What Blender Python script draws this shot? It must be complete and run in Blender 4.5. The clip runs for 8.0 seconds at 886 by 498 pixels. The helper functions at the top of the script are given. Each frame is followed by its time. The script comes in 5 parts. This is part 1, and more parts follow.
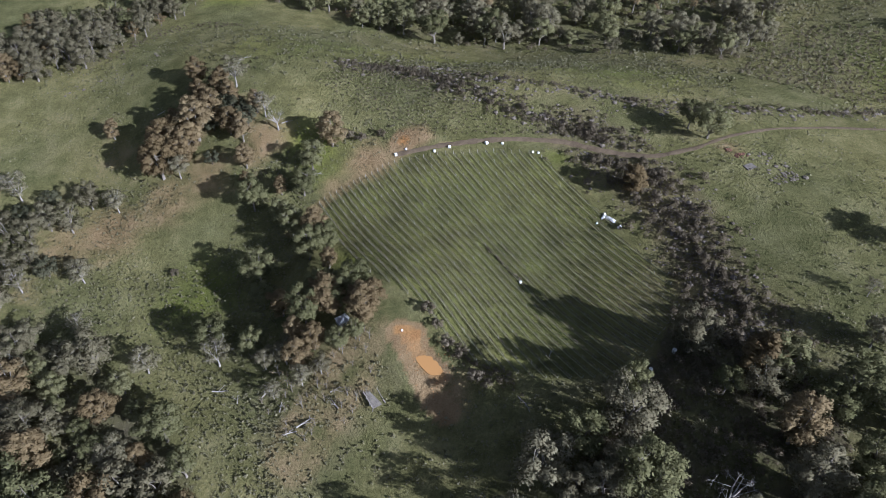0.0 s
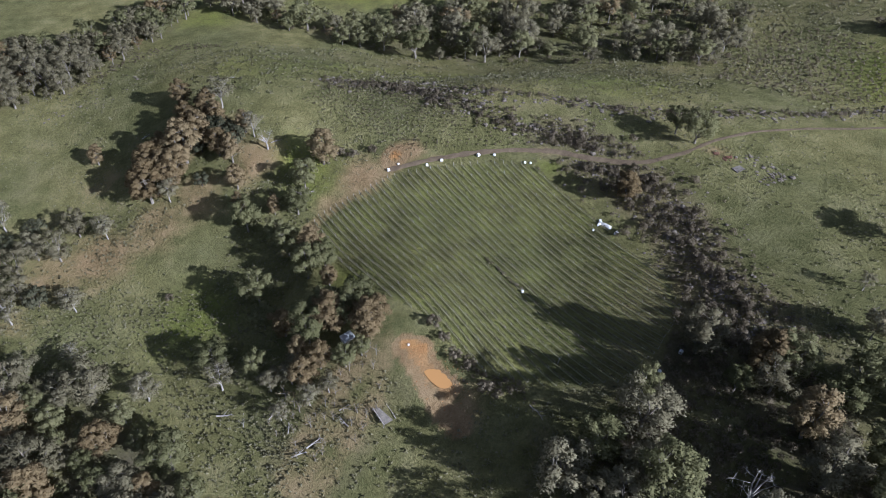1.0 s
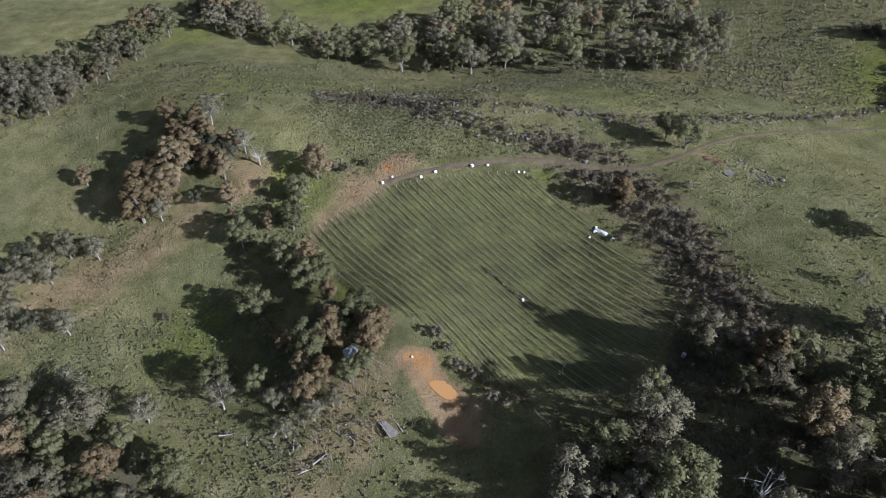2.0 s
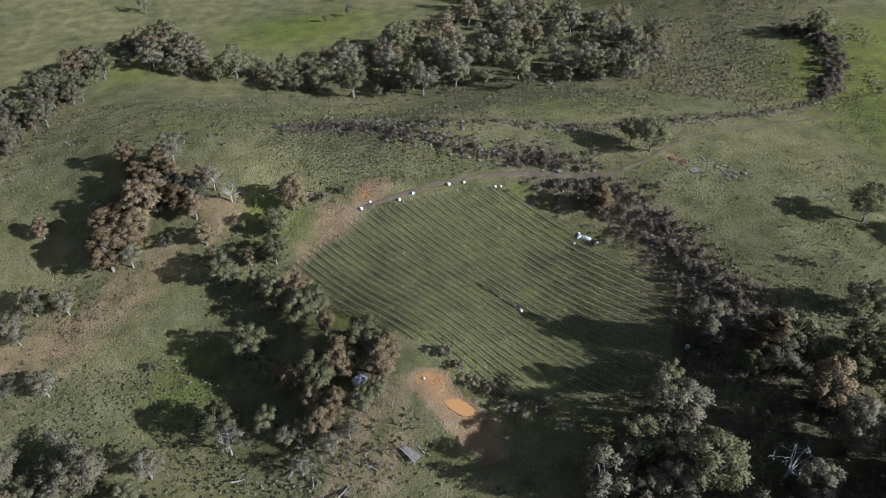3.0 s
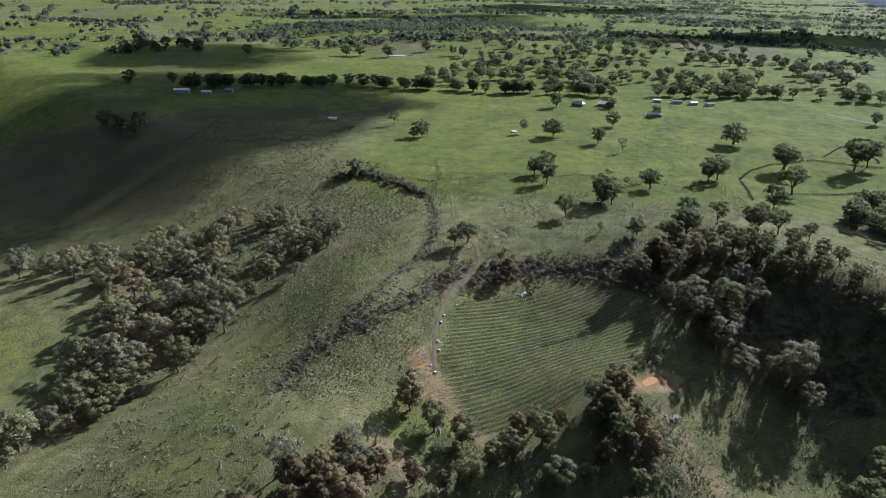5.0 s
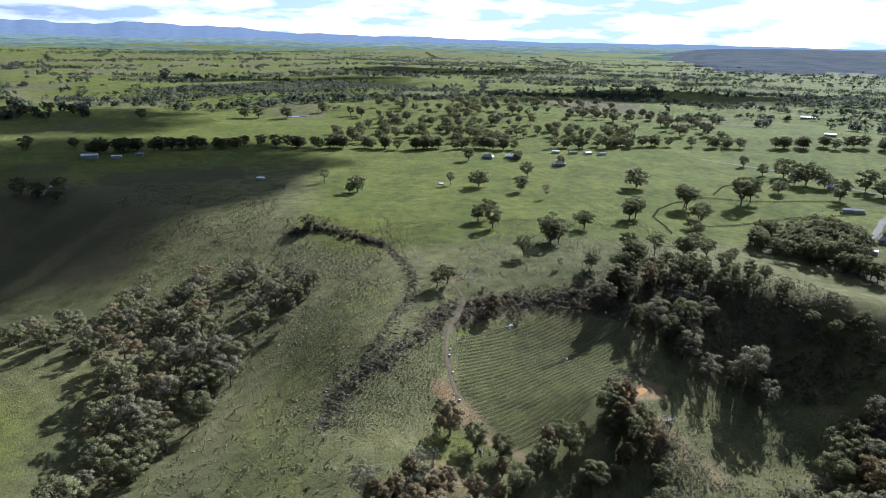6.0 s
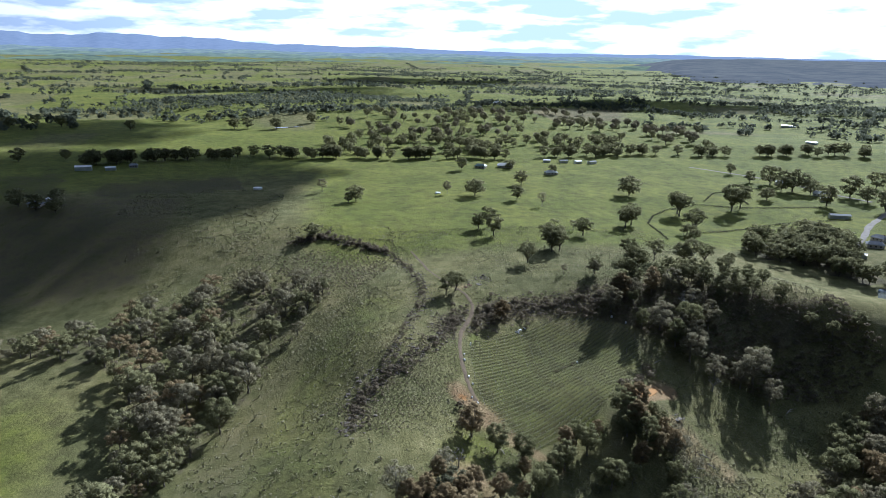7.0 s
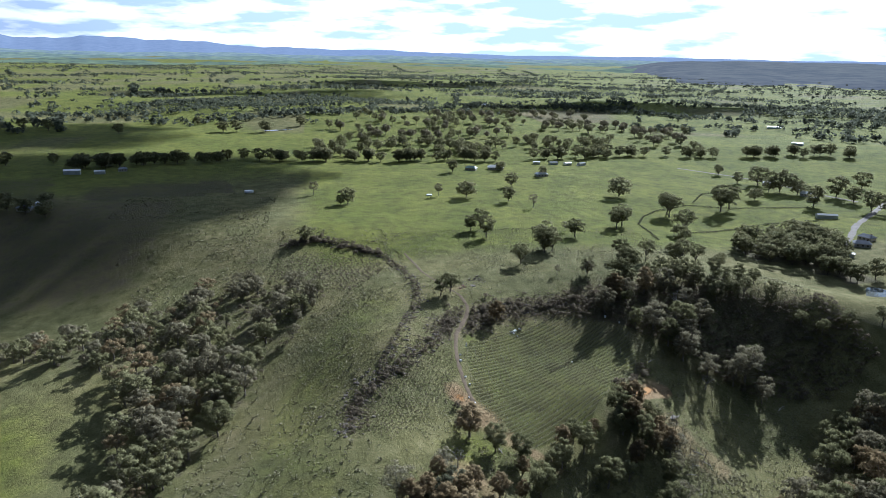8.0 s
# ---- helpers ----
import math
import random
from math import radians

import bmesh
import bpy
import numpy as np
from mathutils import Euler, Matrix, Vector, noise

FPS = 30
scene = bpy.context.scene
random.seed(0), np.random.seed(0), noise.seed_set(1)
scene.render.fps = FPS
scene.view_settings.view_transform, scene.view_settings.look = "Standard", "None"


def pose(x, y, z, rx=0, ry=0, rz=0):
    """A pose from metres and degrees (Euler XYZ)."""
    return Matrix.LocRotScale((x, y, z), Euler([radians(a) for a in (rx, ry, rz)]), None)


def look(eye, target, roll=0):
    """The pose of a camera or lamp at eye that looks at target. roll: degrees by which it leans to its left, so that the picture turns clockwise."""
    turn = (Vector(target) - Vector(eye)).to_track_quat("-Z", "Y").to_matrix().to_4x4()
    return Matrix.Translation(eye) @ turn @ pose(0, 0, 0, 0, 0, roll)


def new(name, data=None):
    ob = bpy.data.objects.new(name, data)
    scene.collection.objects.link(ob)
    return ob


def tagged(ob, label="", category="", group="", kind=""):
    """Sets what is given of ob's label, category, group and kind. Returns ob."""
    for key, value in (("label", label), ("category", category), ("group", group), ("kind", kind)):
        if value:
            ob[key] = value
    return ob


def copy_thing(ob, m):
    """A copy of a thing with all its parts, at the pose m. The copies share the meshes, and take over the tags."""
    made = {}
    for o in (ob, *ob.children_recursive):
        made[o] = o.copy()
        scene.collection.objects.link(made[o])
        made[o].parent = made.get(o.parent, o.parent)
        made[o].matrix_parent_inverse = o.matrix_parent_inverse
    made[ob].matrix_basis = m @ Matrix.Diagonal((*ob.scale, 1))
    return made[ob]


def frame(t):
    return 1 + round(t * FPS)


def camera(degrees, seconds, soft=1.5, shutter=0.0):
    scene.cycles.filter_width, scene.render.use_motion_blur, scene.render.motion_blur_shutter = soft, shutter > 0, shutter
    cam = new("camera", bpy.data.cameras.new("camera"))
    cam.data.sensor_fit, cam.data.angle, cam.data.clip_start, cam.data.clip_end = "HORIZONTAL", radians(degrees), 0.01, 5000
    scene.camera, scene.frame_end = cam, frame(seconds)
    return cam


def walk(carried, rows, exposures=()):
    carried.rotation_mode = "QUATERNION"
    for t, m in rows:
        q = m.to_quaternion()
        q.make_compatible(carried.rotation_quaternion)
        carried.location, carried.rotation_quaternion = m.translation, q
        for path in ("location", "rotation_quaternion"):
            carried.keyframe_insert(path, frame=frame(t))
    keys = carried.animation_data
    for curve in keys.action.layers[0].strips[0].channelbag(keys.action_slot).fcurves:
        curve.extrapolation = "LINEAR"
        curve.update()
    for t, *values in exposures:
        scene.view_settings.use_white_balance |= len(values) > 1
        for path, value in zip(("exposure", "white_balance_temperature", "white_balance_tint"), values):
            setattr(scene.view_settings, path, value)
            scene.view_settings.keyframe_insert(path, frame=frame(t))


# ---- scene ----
cam = camera(64.4, 8.0, soft=0.75)
PATH = [
    (0.0, (-0.233, -0.483, 156.183), (-0.21, 0.961, 154.799), 1.6),
    (0.5, (-5.086, -0.685, 156.318), (-5.024, 0.771, 154.948), 1.5),
    (1.0, (-10.19, -0.912, 156.203), (-10.082, 0.556, 154.85), 1.5),
    (1.5, (-14.687, -1.069, 156.128), (-14.538, 0.41, 154.791), 1.4),
    (2.8, (-30.476, 0.142, 156.476), (-30.175, 1.635, 155.179), 1.3),
    (3.0, (-40.054, 1.477, 156.484), (-39.665, 2.964, 155.205), 1.3),
    (3.5, (-82.271, 16.749, 156.761), (-81.496, 18.144, 155.555), 1.1),
    (4.0, (-161.43, 67.103, 154.969), (-160.001, 68.039, 153.929), 1.3),
    (4.5, (-231.041, 133.856, 153.887), (-229.306, 134.295, 152.996), 1.5),
    (5.0, (-273.502, 201.878, 152.851), (-271.643, 201.988, 152.121), 1.3),
    (5.2, (-282.086, 219.383, 152.618), (-280.206, 219.373, 151.936), 1.4),
    (6.5, (-305.231, 281.375, 153.463), (-303.329, 281.081, 152.917), 1.2),
    (7.0, (-306.61, 285.162, 153.542), (-304.711, 284.849, 153.001), 1.2),
    (7.5, (-307.217, 287.31, 153.687), (-305.319, 286.982, 153.149), 1.2),
    (8.0, (-307.965, 289.372, 153.522), (-306.069, 289.025, 152.988), 1.1),
]
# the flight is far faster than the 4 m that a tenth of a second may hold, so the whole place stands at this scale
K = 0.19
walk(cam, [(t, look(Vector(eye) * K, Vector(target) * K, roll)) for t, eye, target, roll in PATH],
     exposures=[(0.0, 1.02, 5200, 16), (3.0, 0.95, 5180, 16), (4.0, 0.83, 5180, 14), (4.5, 0.90, 5160, 12), (5.2, 1.04, 5160, 10),
                (6.5, 1.10, 5160, 10), (8.0, 1.10, 5180, 10)])

# ---- light ----
SUN_AZIMUTH, SUN_HEIGHT = 128.0, 28.0
SUN = Vector((math.sin(radians(SUN_AZIMUTH)) * math.cos(radians(SUN_HEIGHT)),
              math.cos(radians(SUN_AZIMUTH)) * math.cos(radians(SUN_HEIGHT)), math.sin(radians(SUN_HEIGHT))))
sun_lamp = new("sun", bpy.data.lights.new("sun", "SUN"))
sun_lamp.data.energy, sun_lamp.data.angle, sun_lamp.data.color = 5.0, radians(0.5), (1.0, 0.95, 0.88)
sun_lamp.matrix_world = look(SUN * 900, (0, 0, 0))


def make_world():
    w = bpy.data.worlds.new("sky")
    w.use_nodes = True
    scene.world = w
    nt = w.node_tree
    nt.nodes.clear()
    out = nt.nodes.new("ShaderNodeOutputWorld")
    bg = nt.nodes.new("ShaderNodeBackground")
    sky = nt.nodes.new("ShaderNodeTexSky")
    sky.sky_type, sky.sun_disc = "NISHITA", False
    sky.sun_elevation, sky.sun_rotation = radians(SUN_HEIGHT), radians(SUN_AZIMUTH)
    sky.air_density, sky.dust_density, sky.ozone_density = 0.9, 0.0, 3.0
    bg.inputs["Strength"].default_value = 0.022
    # broken cloud: flat-based heaps, drawn out along the horizon
    tc = nt.nodes.new("ShaderNodeTexCoord")
    mp = nt.nodes.new("ShaderNodeMapping")
    mp.inputs["Scale"].default_value = (1.0, 1.0, 5.5)
    nz = nt.nodes.new("ShaderNodeTexNoise")
    nz.inputs["Scale"].default_value, nz.inputs["Detail"].default_value, nz.inputs["Roughness"].default_value = 4.2, 7.0, 0.55
    ramp = nt.nodes.new("ShaderNodeValToRGB")
    ramp.color_ramp.elements[0].position, ramp.color_ramp.elements[1].position = 0.32, 0.48
    shade = nt.nodes.new("ShaderNodeTexNoise")
    shade.inputs["Scale"].default_value, shade.inputs["Detail"].default_value = 9.0, 5.0
    tone = nt.nodes.new("ShaderNodeValToRGB")
    tone.color_ramp.elements[0].position, tone.color_ramp.elements[1].position = 0.43, 0.54
    tone.color_ramp.elements[0].color, tone.color_ramp.elements[1].color = (0.46, 0.54, 0.68, 1), (1.0, 1.0, 1.0, 1)
    # cloud is brightest round the sun, where it is lit through
    toward = nt.nodes.new("ShaderNodeVectorMath")
    toward.operation = "DOT_PRODUCT"
    toward.inputs[1].default_value = SUN
    glow = nt.nodes.new("ShaderNodeMapRange")
    glow.interpolation_type = "SMOOTHSTEP"
    for key, v in (("From Min", 0.0), ("From Max", 0.8), ("To Min", 1.5), ("To Max", 36.0)):
        glow.inputs[key].default_value = v
    lit = nt.nodes.new("ShaderNodeVectorMath")
    lit.operation = "SCALE"
    mix = nt.nodes.new("ShaderNodeMixRGB")
    ln = nt.links.new
    ln(tc.outputs["Generated"], mp.inputs["Vector"])
    ln(tc.outputs["Generated"], toward.inputs[0])
    ln(mp.outputs["Vector"], nz.inputs["Vector"])
    ln(mp.outputs["Vector"], shade.inputs["Vector"])
    # cloud closes up towards the horizon and thins overhead
    axes = nt.nodes.new("ShaderNodeSeparateXYZ")
    close = nt.nodes.new("ShaderNodeMapRange")
    for key, v in (("From Min", 0.02), ("From Max", 0.3), ("To Min", 0.18), ("To Max", -0.12)):
        close.inputs[key].default_value = v
    total = nt.nodes.new("ShaderNodeMath")
    ln(tc.outputs["Generated"], axes.inputs["Vector"])
    ln(axes.outputs["Z"], close.inputs["Value"])
    ln(nz.outputs["Fac"], total.inputs[0])
    ln(close.outputs["Result"], total.inputs[1])
    ln(total.outputs["Value"], ramp.inputs["Fac"])
    ln(shade.outputs["Fac"], tone.inputs["Fac"])
    ln(toward.outputs["Value"], glow.inputs["Value"])
    ln(tone.outputs["Color"], lit.inputs[0])
    ln(glow.outputs["Result"], lit.inputs["Scale"])
    ln(ramp.outputs["Color"], mix.inputs["Fac"])
    ln(sky.outputs["Color"], mix.inputs["Color1"])
    ln(lit.outputs["Vector"], mix.inputs["Color2"])
    ln(mix.outputs["Color"], bg.inputs["Color"])
    ln(bg.outputs["Background"], out.inputs["Surface"])


make_world()

# ---- the lie of the land ----
# rises and hollows: x, y, radius, height
BOWL = [
    (-5, 165, 45, 5.4), (45, 150, 35, -18.1), (20, 215, 40, -7.6), (-25, 110, 32, 1.0),
    (0, 75, 35, -10.6), (20, 20, 40, -12.7), (-60, 150, 40, -4.1), (-85, 120, 45, -11.6),
    (-60, 230, 40, 10.6), (-110, 190, 45, -4.7), (-130, 240, 40, -5.2), (-85, 285, 45, 20.5),
    (-30, 275, 35, 5.3), (10, 255, 35, 18.4), (-10, 345, 40, -2.4), (45, 320, 45, 3.1),
    (50, 250, 35, 10.9), (130, 310, 50, -2.1),
]
VALLEY = [
    (120, 390, 55, 13.0), (30, 410, 55, 7.0), (200, 400, 60, -10.2), (200, 290, 50, -11.9),
    (80, 70, 40, 0.3), (95, 150, 40, 1.6), (-150, 130, 70, -7.7), (-60, 20, 80, -7.2),
    (150, 230, 50, -0.2), (240, -60, 70, -7.5), (-140, 340, 70, 4.1), (70, -40, 60, -8.0),
]
SCARP = [
    (110, 40, 40, 3.4), (75, 205, 30, -0.4), (250, 300, 40, 9.2), (-100, 160, 35, 7.0),
    (-20, 140, 22, 3.7), (-10, 60, 30, 6.8), (80, 40, 22, 7.5), (55, 45, 24, -10.8),
    (80, 5, 24, 5.6), (52, -15, 24, 10.5), (25, 0, 26, 0.9), (35, -55, 30, 4.6),
]


def smooth(u):
    u = np.clip(u, 0.0, 1.0)
    return u * u * (3 - 2 * u)


def waves(x, y):
    """Long swells of the country, none shorter than about 60 m."""
    return (np.sin(x * 0.0061 + 1.3) * np.cos(y * 0.0053 - 0.4) + 0.55 * np.sin(x * 0.0127 - y * 0.0091 + 2.0)
            + 0.3 * np.sin(x * 0.021 + y * 0.027))


def land(x, y):
    """Height of the ground, for arrays or single places."""
    x, y = np.asarray(x, float), np.asarray(y, float)
    a = smooth((-0.75 * x + 0.66 * y - 50) / 150)
    b = smooth((60 - x) / 100) * smooth((170 - y) / 100)
    z = 13 - 40 * (1 - (1 - a) * (1 - b))
    for cx, cy, r, h in BOWL + VALLEY + SCARP:
        z = z + h * np.exp(-((x - cx) ** 2 + (y - cy) ** 2) / (2 * r * r))
    d = np.hypot(x - 40, y - 180)
    z = z + 14 * smooth((d - 400) / 900) + waves(x, y) * 6 * smooth((d - 450) / 900)
    z = z + 16 * smooth((d - 2500) / 2500) * np.sin(x * 0.0017 + 0.6) * np.sin(y * 0.0013 - 0.9)
    # the dug-out dam below the vines: a level floor cut into the slope, its spoil thrown up on the downhill side
    u, v = (x + 1.4) * 0.643 - (y - 125.8) * 0.766, (x + 1.4) * 0.766 + (y - 125.8) * 0.643
    w = np.exp(-((u / 7.6) ** 2 + (v / 5.0) ** 2) ** 2)
    z = z * (1 - w) + POOL_FLOOR * w
    return z + 1.1 * np.exp(-(u / 10) ** 2 - ((v + 8.2) / 2.2) ** 2)


POOL_FLOOR = -12.4
# lines of the ground's grid: close together where the flight passes near
def steps(lo, hi, step, end, grow):
    mid = list(np.arange(lo, hi + 0.01, step))
    left, right = [], []
    s, p = step, lo
    while p > -end:
        s *= grow
        p -= s
        left.append(p)
    s, p = step, hi
    while p < end:
        s *= grow
        p += s
        right.append(p)
    return np.array(left[::-1] + mid + right)


GRID_X, GRID_Y = steps(-170, 140, 1.8, 25500, 1.045), steps(80, 300, 1.8, 25500, 1.045)
GRID_Z = land(*np.meshgrid(GRID_X, GRID_Y))
LIST_X, LIST_Y, LIST_Z = GRID_X.tolist(), GRID_Y.tolist(), GRID_Z.tolist()


def z_at(x, y):
    """Height of the ground sheet at a place."""
    i = min(max(bisect_right(LIST_X, x) - 1, 0), len(LIST_X) - 2)
    j = min(max(bisect_right(LIST_Y, y) - 1, 0), len(LIST_Y) - 2)
    s, t = (x - LIST_X[i]) / (LIST_X[i + 1] - LIST_X[i]), (y - LIST_Y[j]) / (LIST_Y[j + 1] - LIST_Y[j])
    a, b = LIST_Z[j], LIST_Z[j + 1]
    return (a[i] * (1 - s) + a[i + 1] * s) * (1 - t) + (b[i] * (1 - s) + b[i + 1] * s) * t


def bisect_right(line, value):
    lo, hi = 0, len(line)
    while lo < hi:
        m = (lo + hi) // 2
        if value < line[m]:
            hi = m
        else:
            lo = m + 1
    return lo


# ---- materials ----
def material(name):
    m = bpy.data.materials.new(name)
    m.use_nodes = True
    b = m.node_tree.nodes["Principled BSDF"]
    b.inputs["Roughness"].default_value = 0.9
    b.inputs["Specular IOR Level"].default_value = 0.2
    return m, m.node_tree, b


def add(nt, kind, **values):
    n = nt.nodes.new(kind)
    for key, v in values.items():
        n.inputs[key.replace("_", " ")].default_value = v
    return n


def noise_node(nt, scale, detail=4.0, rough=0.55):
    """Noise over the world's metres."""
    geo = nt.nodes.new("ShaderNodeNewGeometry")
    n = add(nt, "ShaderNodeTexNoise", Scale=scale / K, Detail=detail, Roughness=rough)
    nt.links.new(geo.outputs["Position"], n.inputs["Vector"])
    return n.outputs["Fac"]


def ramp_node(nt, fac, stops):
    r = nt.nodes.new("ShaderNodeValToRGB")
    while len(r.color_ramp.elements) < len(stops):
        r.color_ramp.elements.new(0.5)
    for e, (p, c) in zip(r.color_ramp.elements, stops):
        e.position, e.color = p, (*c, 1) if len(c) == 3 else c
    nt.links.new(fac, r.inputs["Fac"])
    return r.outputs["Color"]


def mix_node(nt, fac, a, b, how="MIX"):
    m = nt.nodes.new("ShaderNodeMixRGB")
    m.blend_type = how
    for sock, v in zip(("Fac", "Color1", "Color2"), (fac, a, b)):
        if hasattr(v, "links"):
            nt.links.new(v, m.inputs[sock])
        else:
            m.inputs[sock].default_value = v if sock == "Fac" else (*v, 1)
    return m.outputs["Color"]


def math_node(nt, op, a, b=0.0, clamp=False):
    m = nt.nodes.new("ShaderNodeMath")
    m.operation, m.use_clamp = op, clamp
    for i, v in enumerate((a, b)):
        if hasattr(v, "links"):
            nt.links.new(v, m.inputs[i])
        else:
            m.inputs[i].default_value = v
    return m.outputs[0]


def bump(nt, b, fac, strength, distance):
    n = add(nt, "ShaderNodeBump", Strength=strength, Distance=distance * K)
    nt.links.new(fac, n.inputs["Height"])
    nt.links.new(n.outputs["Normal"], b.inputs["Normal"])


def mottled(name, dark, light, scale=1.0, rough=0.9, relief=0.05, metal=0.0):
    """A worn surface: two colours mixed at two scales, with fine relief."""
    m, nt, b = material(name)
    fine, broad = noise_node(nt, scale * 6, 5), noise_node(nt, scale * 0.7, 3)
    fac = math_node(nt, "ADD", math_node(nt, "MULTIPLY", fine, 0.5), math_node(nt, "MULTIPLY", broad, 0.5))
    nt.links.new(ramp_node(nt, fac, [(0.36, dark), (0.64, light)]), b.inputs["Base Color"])
    b.inputs["Roughness"].default_value, b.inputs["Metallic"].default_value = rough, metal
    if rough >= 0.85:
        b.inputs["Specular IOR Level"].default_value = 0.05
    if relief:
        bump(nt, b, fine, 0.6, relief)
    return m


def foliage(name, dark, mid, light, thin=0.44):
    """Leaves: each tuft its own tone, each plant a little apart from its neighbours."""
    m, nt, b = material(name)
    geo = nt.nodes.new("ShaderNodeNewGeometry")
    info = nt.nodes.new("ShaderNodeObjectInfo")
    fac = math_node(nt, "ADD", math_node(nt, "MULTIPLY", geo.outputs["Random Per Island"], 0.22),
                    math_node(nt, "MULTIPLY", info.outputs["Random"], 0.38))
    fac = math_node(nt, "ADD", fac, math_node(nt, "MULTIPLY", noise_node(nt, 0.16, 3), 0.42))
    nt.links.new(ramp_node(nt, fac, [(0.2, dark), (0.5, mid), (0.8, light)]), b.inputs["Base Color"])
    b.inputs["Roughness"].default_value, b.inputs["Specular IOR Level"].default_value = 0.85, 0.03
    tr = add(nt, "ShaderNodeBsdfTranslucent")
    nt.links.new(b.inputs["Base Color"].links[0].from_socket, tr.inputs["Color"])
    mx = add(nt, "ShaderNodeMixShader", Fac=thin)
    nt.links.new(b.outputs[0], mx.inputs[1])
    nt.links.new(tr.outputs[0], mx.inputs[2])
    nt.links.new(mx.outputs[0], nt.nodes["Material Output"].inputs["Surface"])
    return m


def make_ground_material():
    m, nt, b = material("pasture")
    at = nt.nodes.new("ShaderNodeAttribute")
    at.attribute_name = "cover"
    sep = nt.nodes.new("ShaderNodeSeparateColor")
    nt.links.new(at.outputs["Color"], sep.inputs["Color"])
    soil, dry, lush = sep.outputs["Red"], sep.outputs["Green"], sep.outputs["Blue"]
    fine, mid, broad = noise_node(nt, 2.2, 7, 0.75), noise_node(nt, 0.11, 5, 0.55), noise_node(nt, 0.022, 4, 0.5)
    grass = ramp_node(nt, math_node(nt, "ADD", math_node(nt, "MULTIPLY", mid, 0.6), math_node(nt, "MULTIPLY", fine, 0.4)),
                      [(0.36, (0.086, 0.085, 0.036)), (0.5, (0.135, 0.129, 0.057)), (0.64, (0.190, 0.174, 0.088))])
    green = ramp_node(nt, math_node(nt, "ADD", math_node(nt, "MULTIPLY", mid, 0.65), math_node(nt, "MULTIPLY", fine, 0.35)),
                      [(0.36, (0.090, 0.104, 0.024)), (0.64, (0.160, 0.170, 0.044))])
    straw = ramp_node(nt, math_node(nt, "ADD", math_node(nt, "MULTIPLY", mid, 0.4), math_node(nt, "MULTIPLY", fine, 0.6)),
                      [(0.3, (0.090, 0.080, 0.040)), (0.55, (0.148, 0.130, 0.068)), (0.75, (0.215, 0.188, 0.108))])
    earth = ramp_node(nt, math_node(nt, "ADD", math_node(nt, "MULTIPLY", mid, 0.5), math_node(nt, "MULTIPLY", fine, 0.5)),
                      [(0.3, (0.150, 0.098, 0.052)), (0.5, (0.226, 0.158, 0.084)), (0.72, (0.312, 0.232, 0.132))])
    orange = ramp_node(nt, math_node(nt, "ADD", math_node(nt, "MULTIPLY", mid, 0.6), math_node(nt, "MULTIPLY", fine, 0.4)),
                       [(0.3, (0.220, 0.105, 0.038)), (0.5, (0.335, 0.185, 0.074)), (0.7, (0.420, 0.275, 0.130))])

    def mask(value, gain):
        # ragged edges: the cover is broken up by the middle and fine noise
        rag = math_node(nt, "SUBTRACT", math_node(nt, "ADD", mid, math_node(nt, "MULTIPLY", fine, 0.6)), 0.8)
        v = math_node(nt, "ADD", value, math_node(nt, "MULTIPLY", rag, gain))
        return math_node(nt, "MULTIPLY", math_node(nt, "SUBTRACT", v, 0.28), 2.2, True)

    col = mix_node(nt, mask(lush, 0.9), grass, green)
    col = mix_node(nt, mask(dry, 1.2), col, straw)
    clumps = noise_node(nt, 0.85, 4, 0.7)
    col = mix_node(nt, 0.85, col, ramp_node(nt, clumps, [(0.36, (0.80, 0.82, 0.78)), (0.5, (1.0, 1.0, 1.0)), (0.64, (1.18, 1.16, 1.12))]), "MULTIPLY")
    patch = ramp_node(nt, broad, [(0.38, (0.80, 0.84, 0.80)), (0.62, (1.16, 1.12, 1.05))])
    col = mix_node(nt, 0.8, col, patch, "MULTIPLY")
    col = mix_node(nt, mask(soil, 0.8), col, earth)
    col = mix_node(nt, mask(math_node(nt, "SUBTRACT", soil, 1.0), 0.7), col, orange)
    litter = ramp_node(nt, fine, [(0.3, (0.040, 0.036, 0.026)), (0.7, (0.110, 0.092, 0.065))])
    col = mix_node(nt, mask(at.outputs["Alpha"], 0.9), col, litter)
    nt.links.new(col, b.inputs["Base Color"])
    b.inputs["Specular IOR Level"].default_value = 0.02
    bump(nt, b, math_node(nt, "ADD", fine, clumps), 0.9, 0.75)
    return m


PASTURE = make_ground_material()
DIRT = mottled("track_dirt", (0.080, 0.060, 0.040), (0.155, 0.120, 0.080), 0.6, 0.95, 0.06)
PALE_ROAD = mottled("pale_road", (0.15, 0.135, 0.115), (0.25, 0.23, 0.20), 0.4, 0.95, 0.03)
RED_EARTH = mottled("red_earth", (0.24, 0.095, 0.035), (0.42, 0.21, 0.09), 0.5, 0.95, 0.08)
BARK = mottled("pale_bark", (0.10, 0.088, 0.075), (0.25, 0.225, 0.19), 1.2, 0.85, 0.03)
DEAD_WOOD = mottled("bleached_wood", (0.16, 0.145, 0.13), (0.38, 0.355, 0.32), 1.5, 0.85, 0.03)
DARK_BARK = mottled("dark_bark", (0.05, 0.045, 0.04), (0.14, 0.12, 0.10), 1.5, 0.9, 0.04)
ROCK = mottled("basalt", (0.072, 0.060, 0.048), (0.205, 0.178, 0.146), 1.0, 0.9, 0.08)
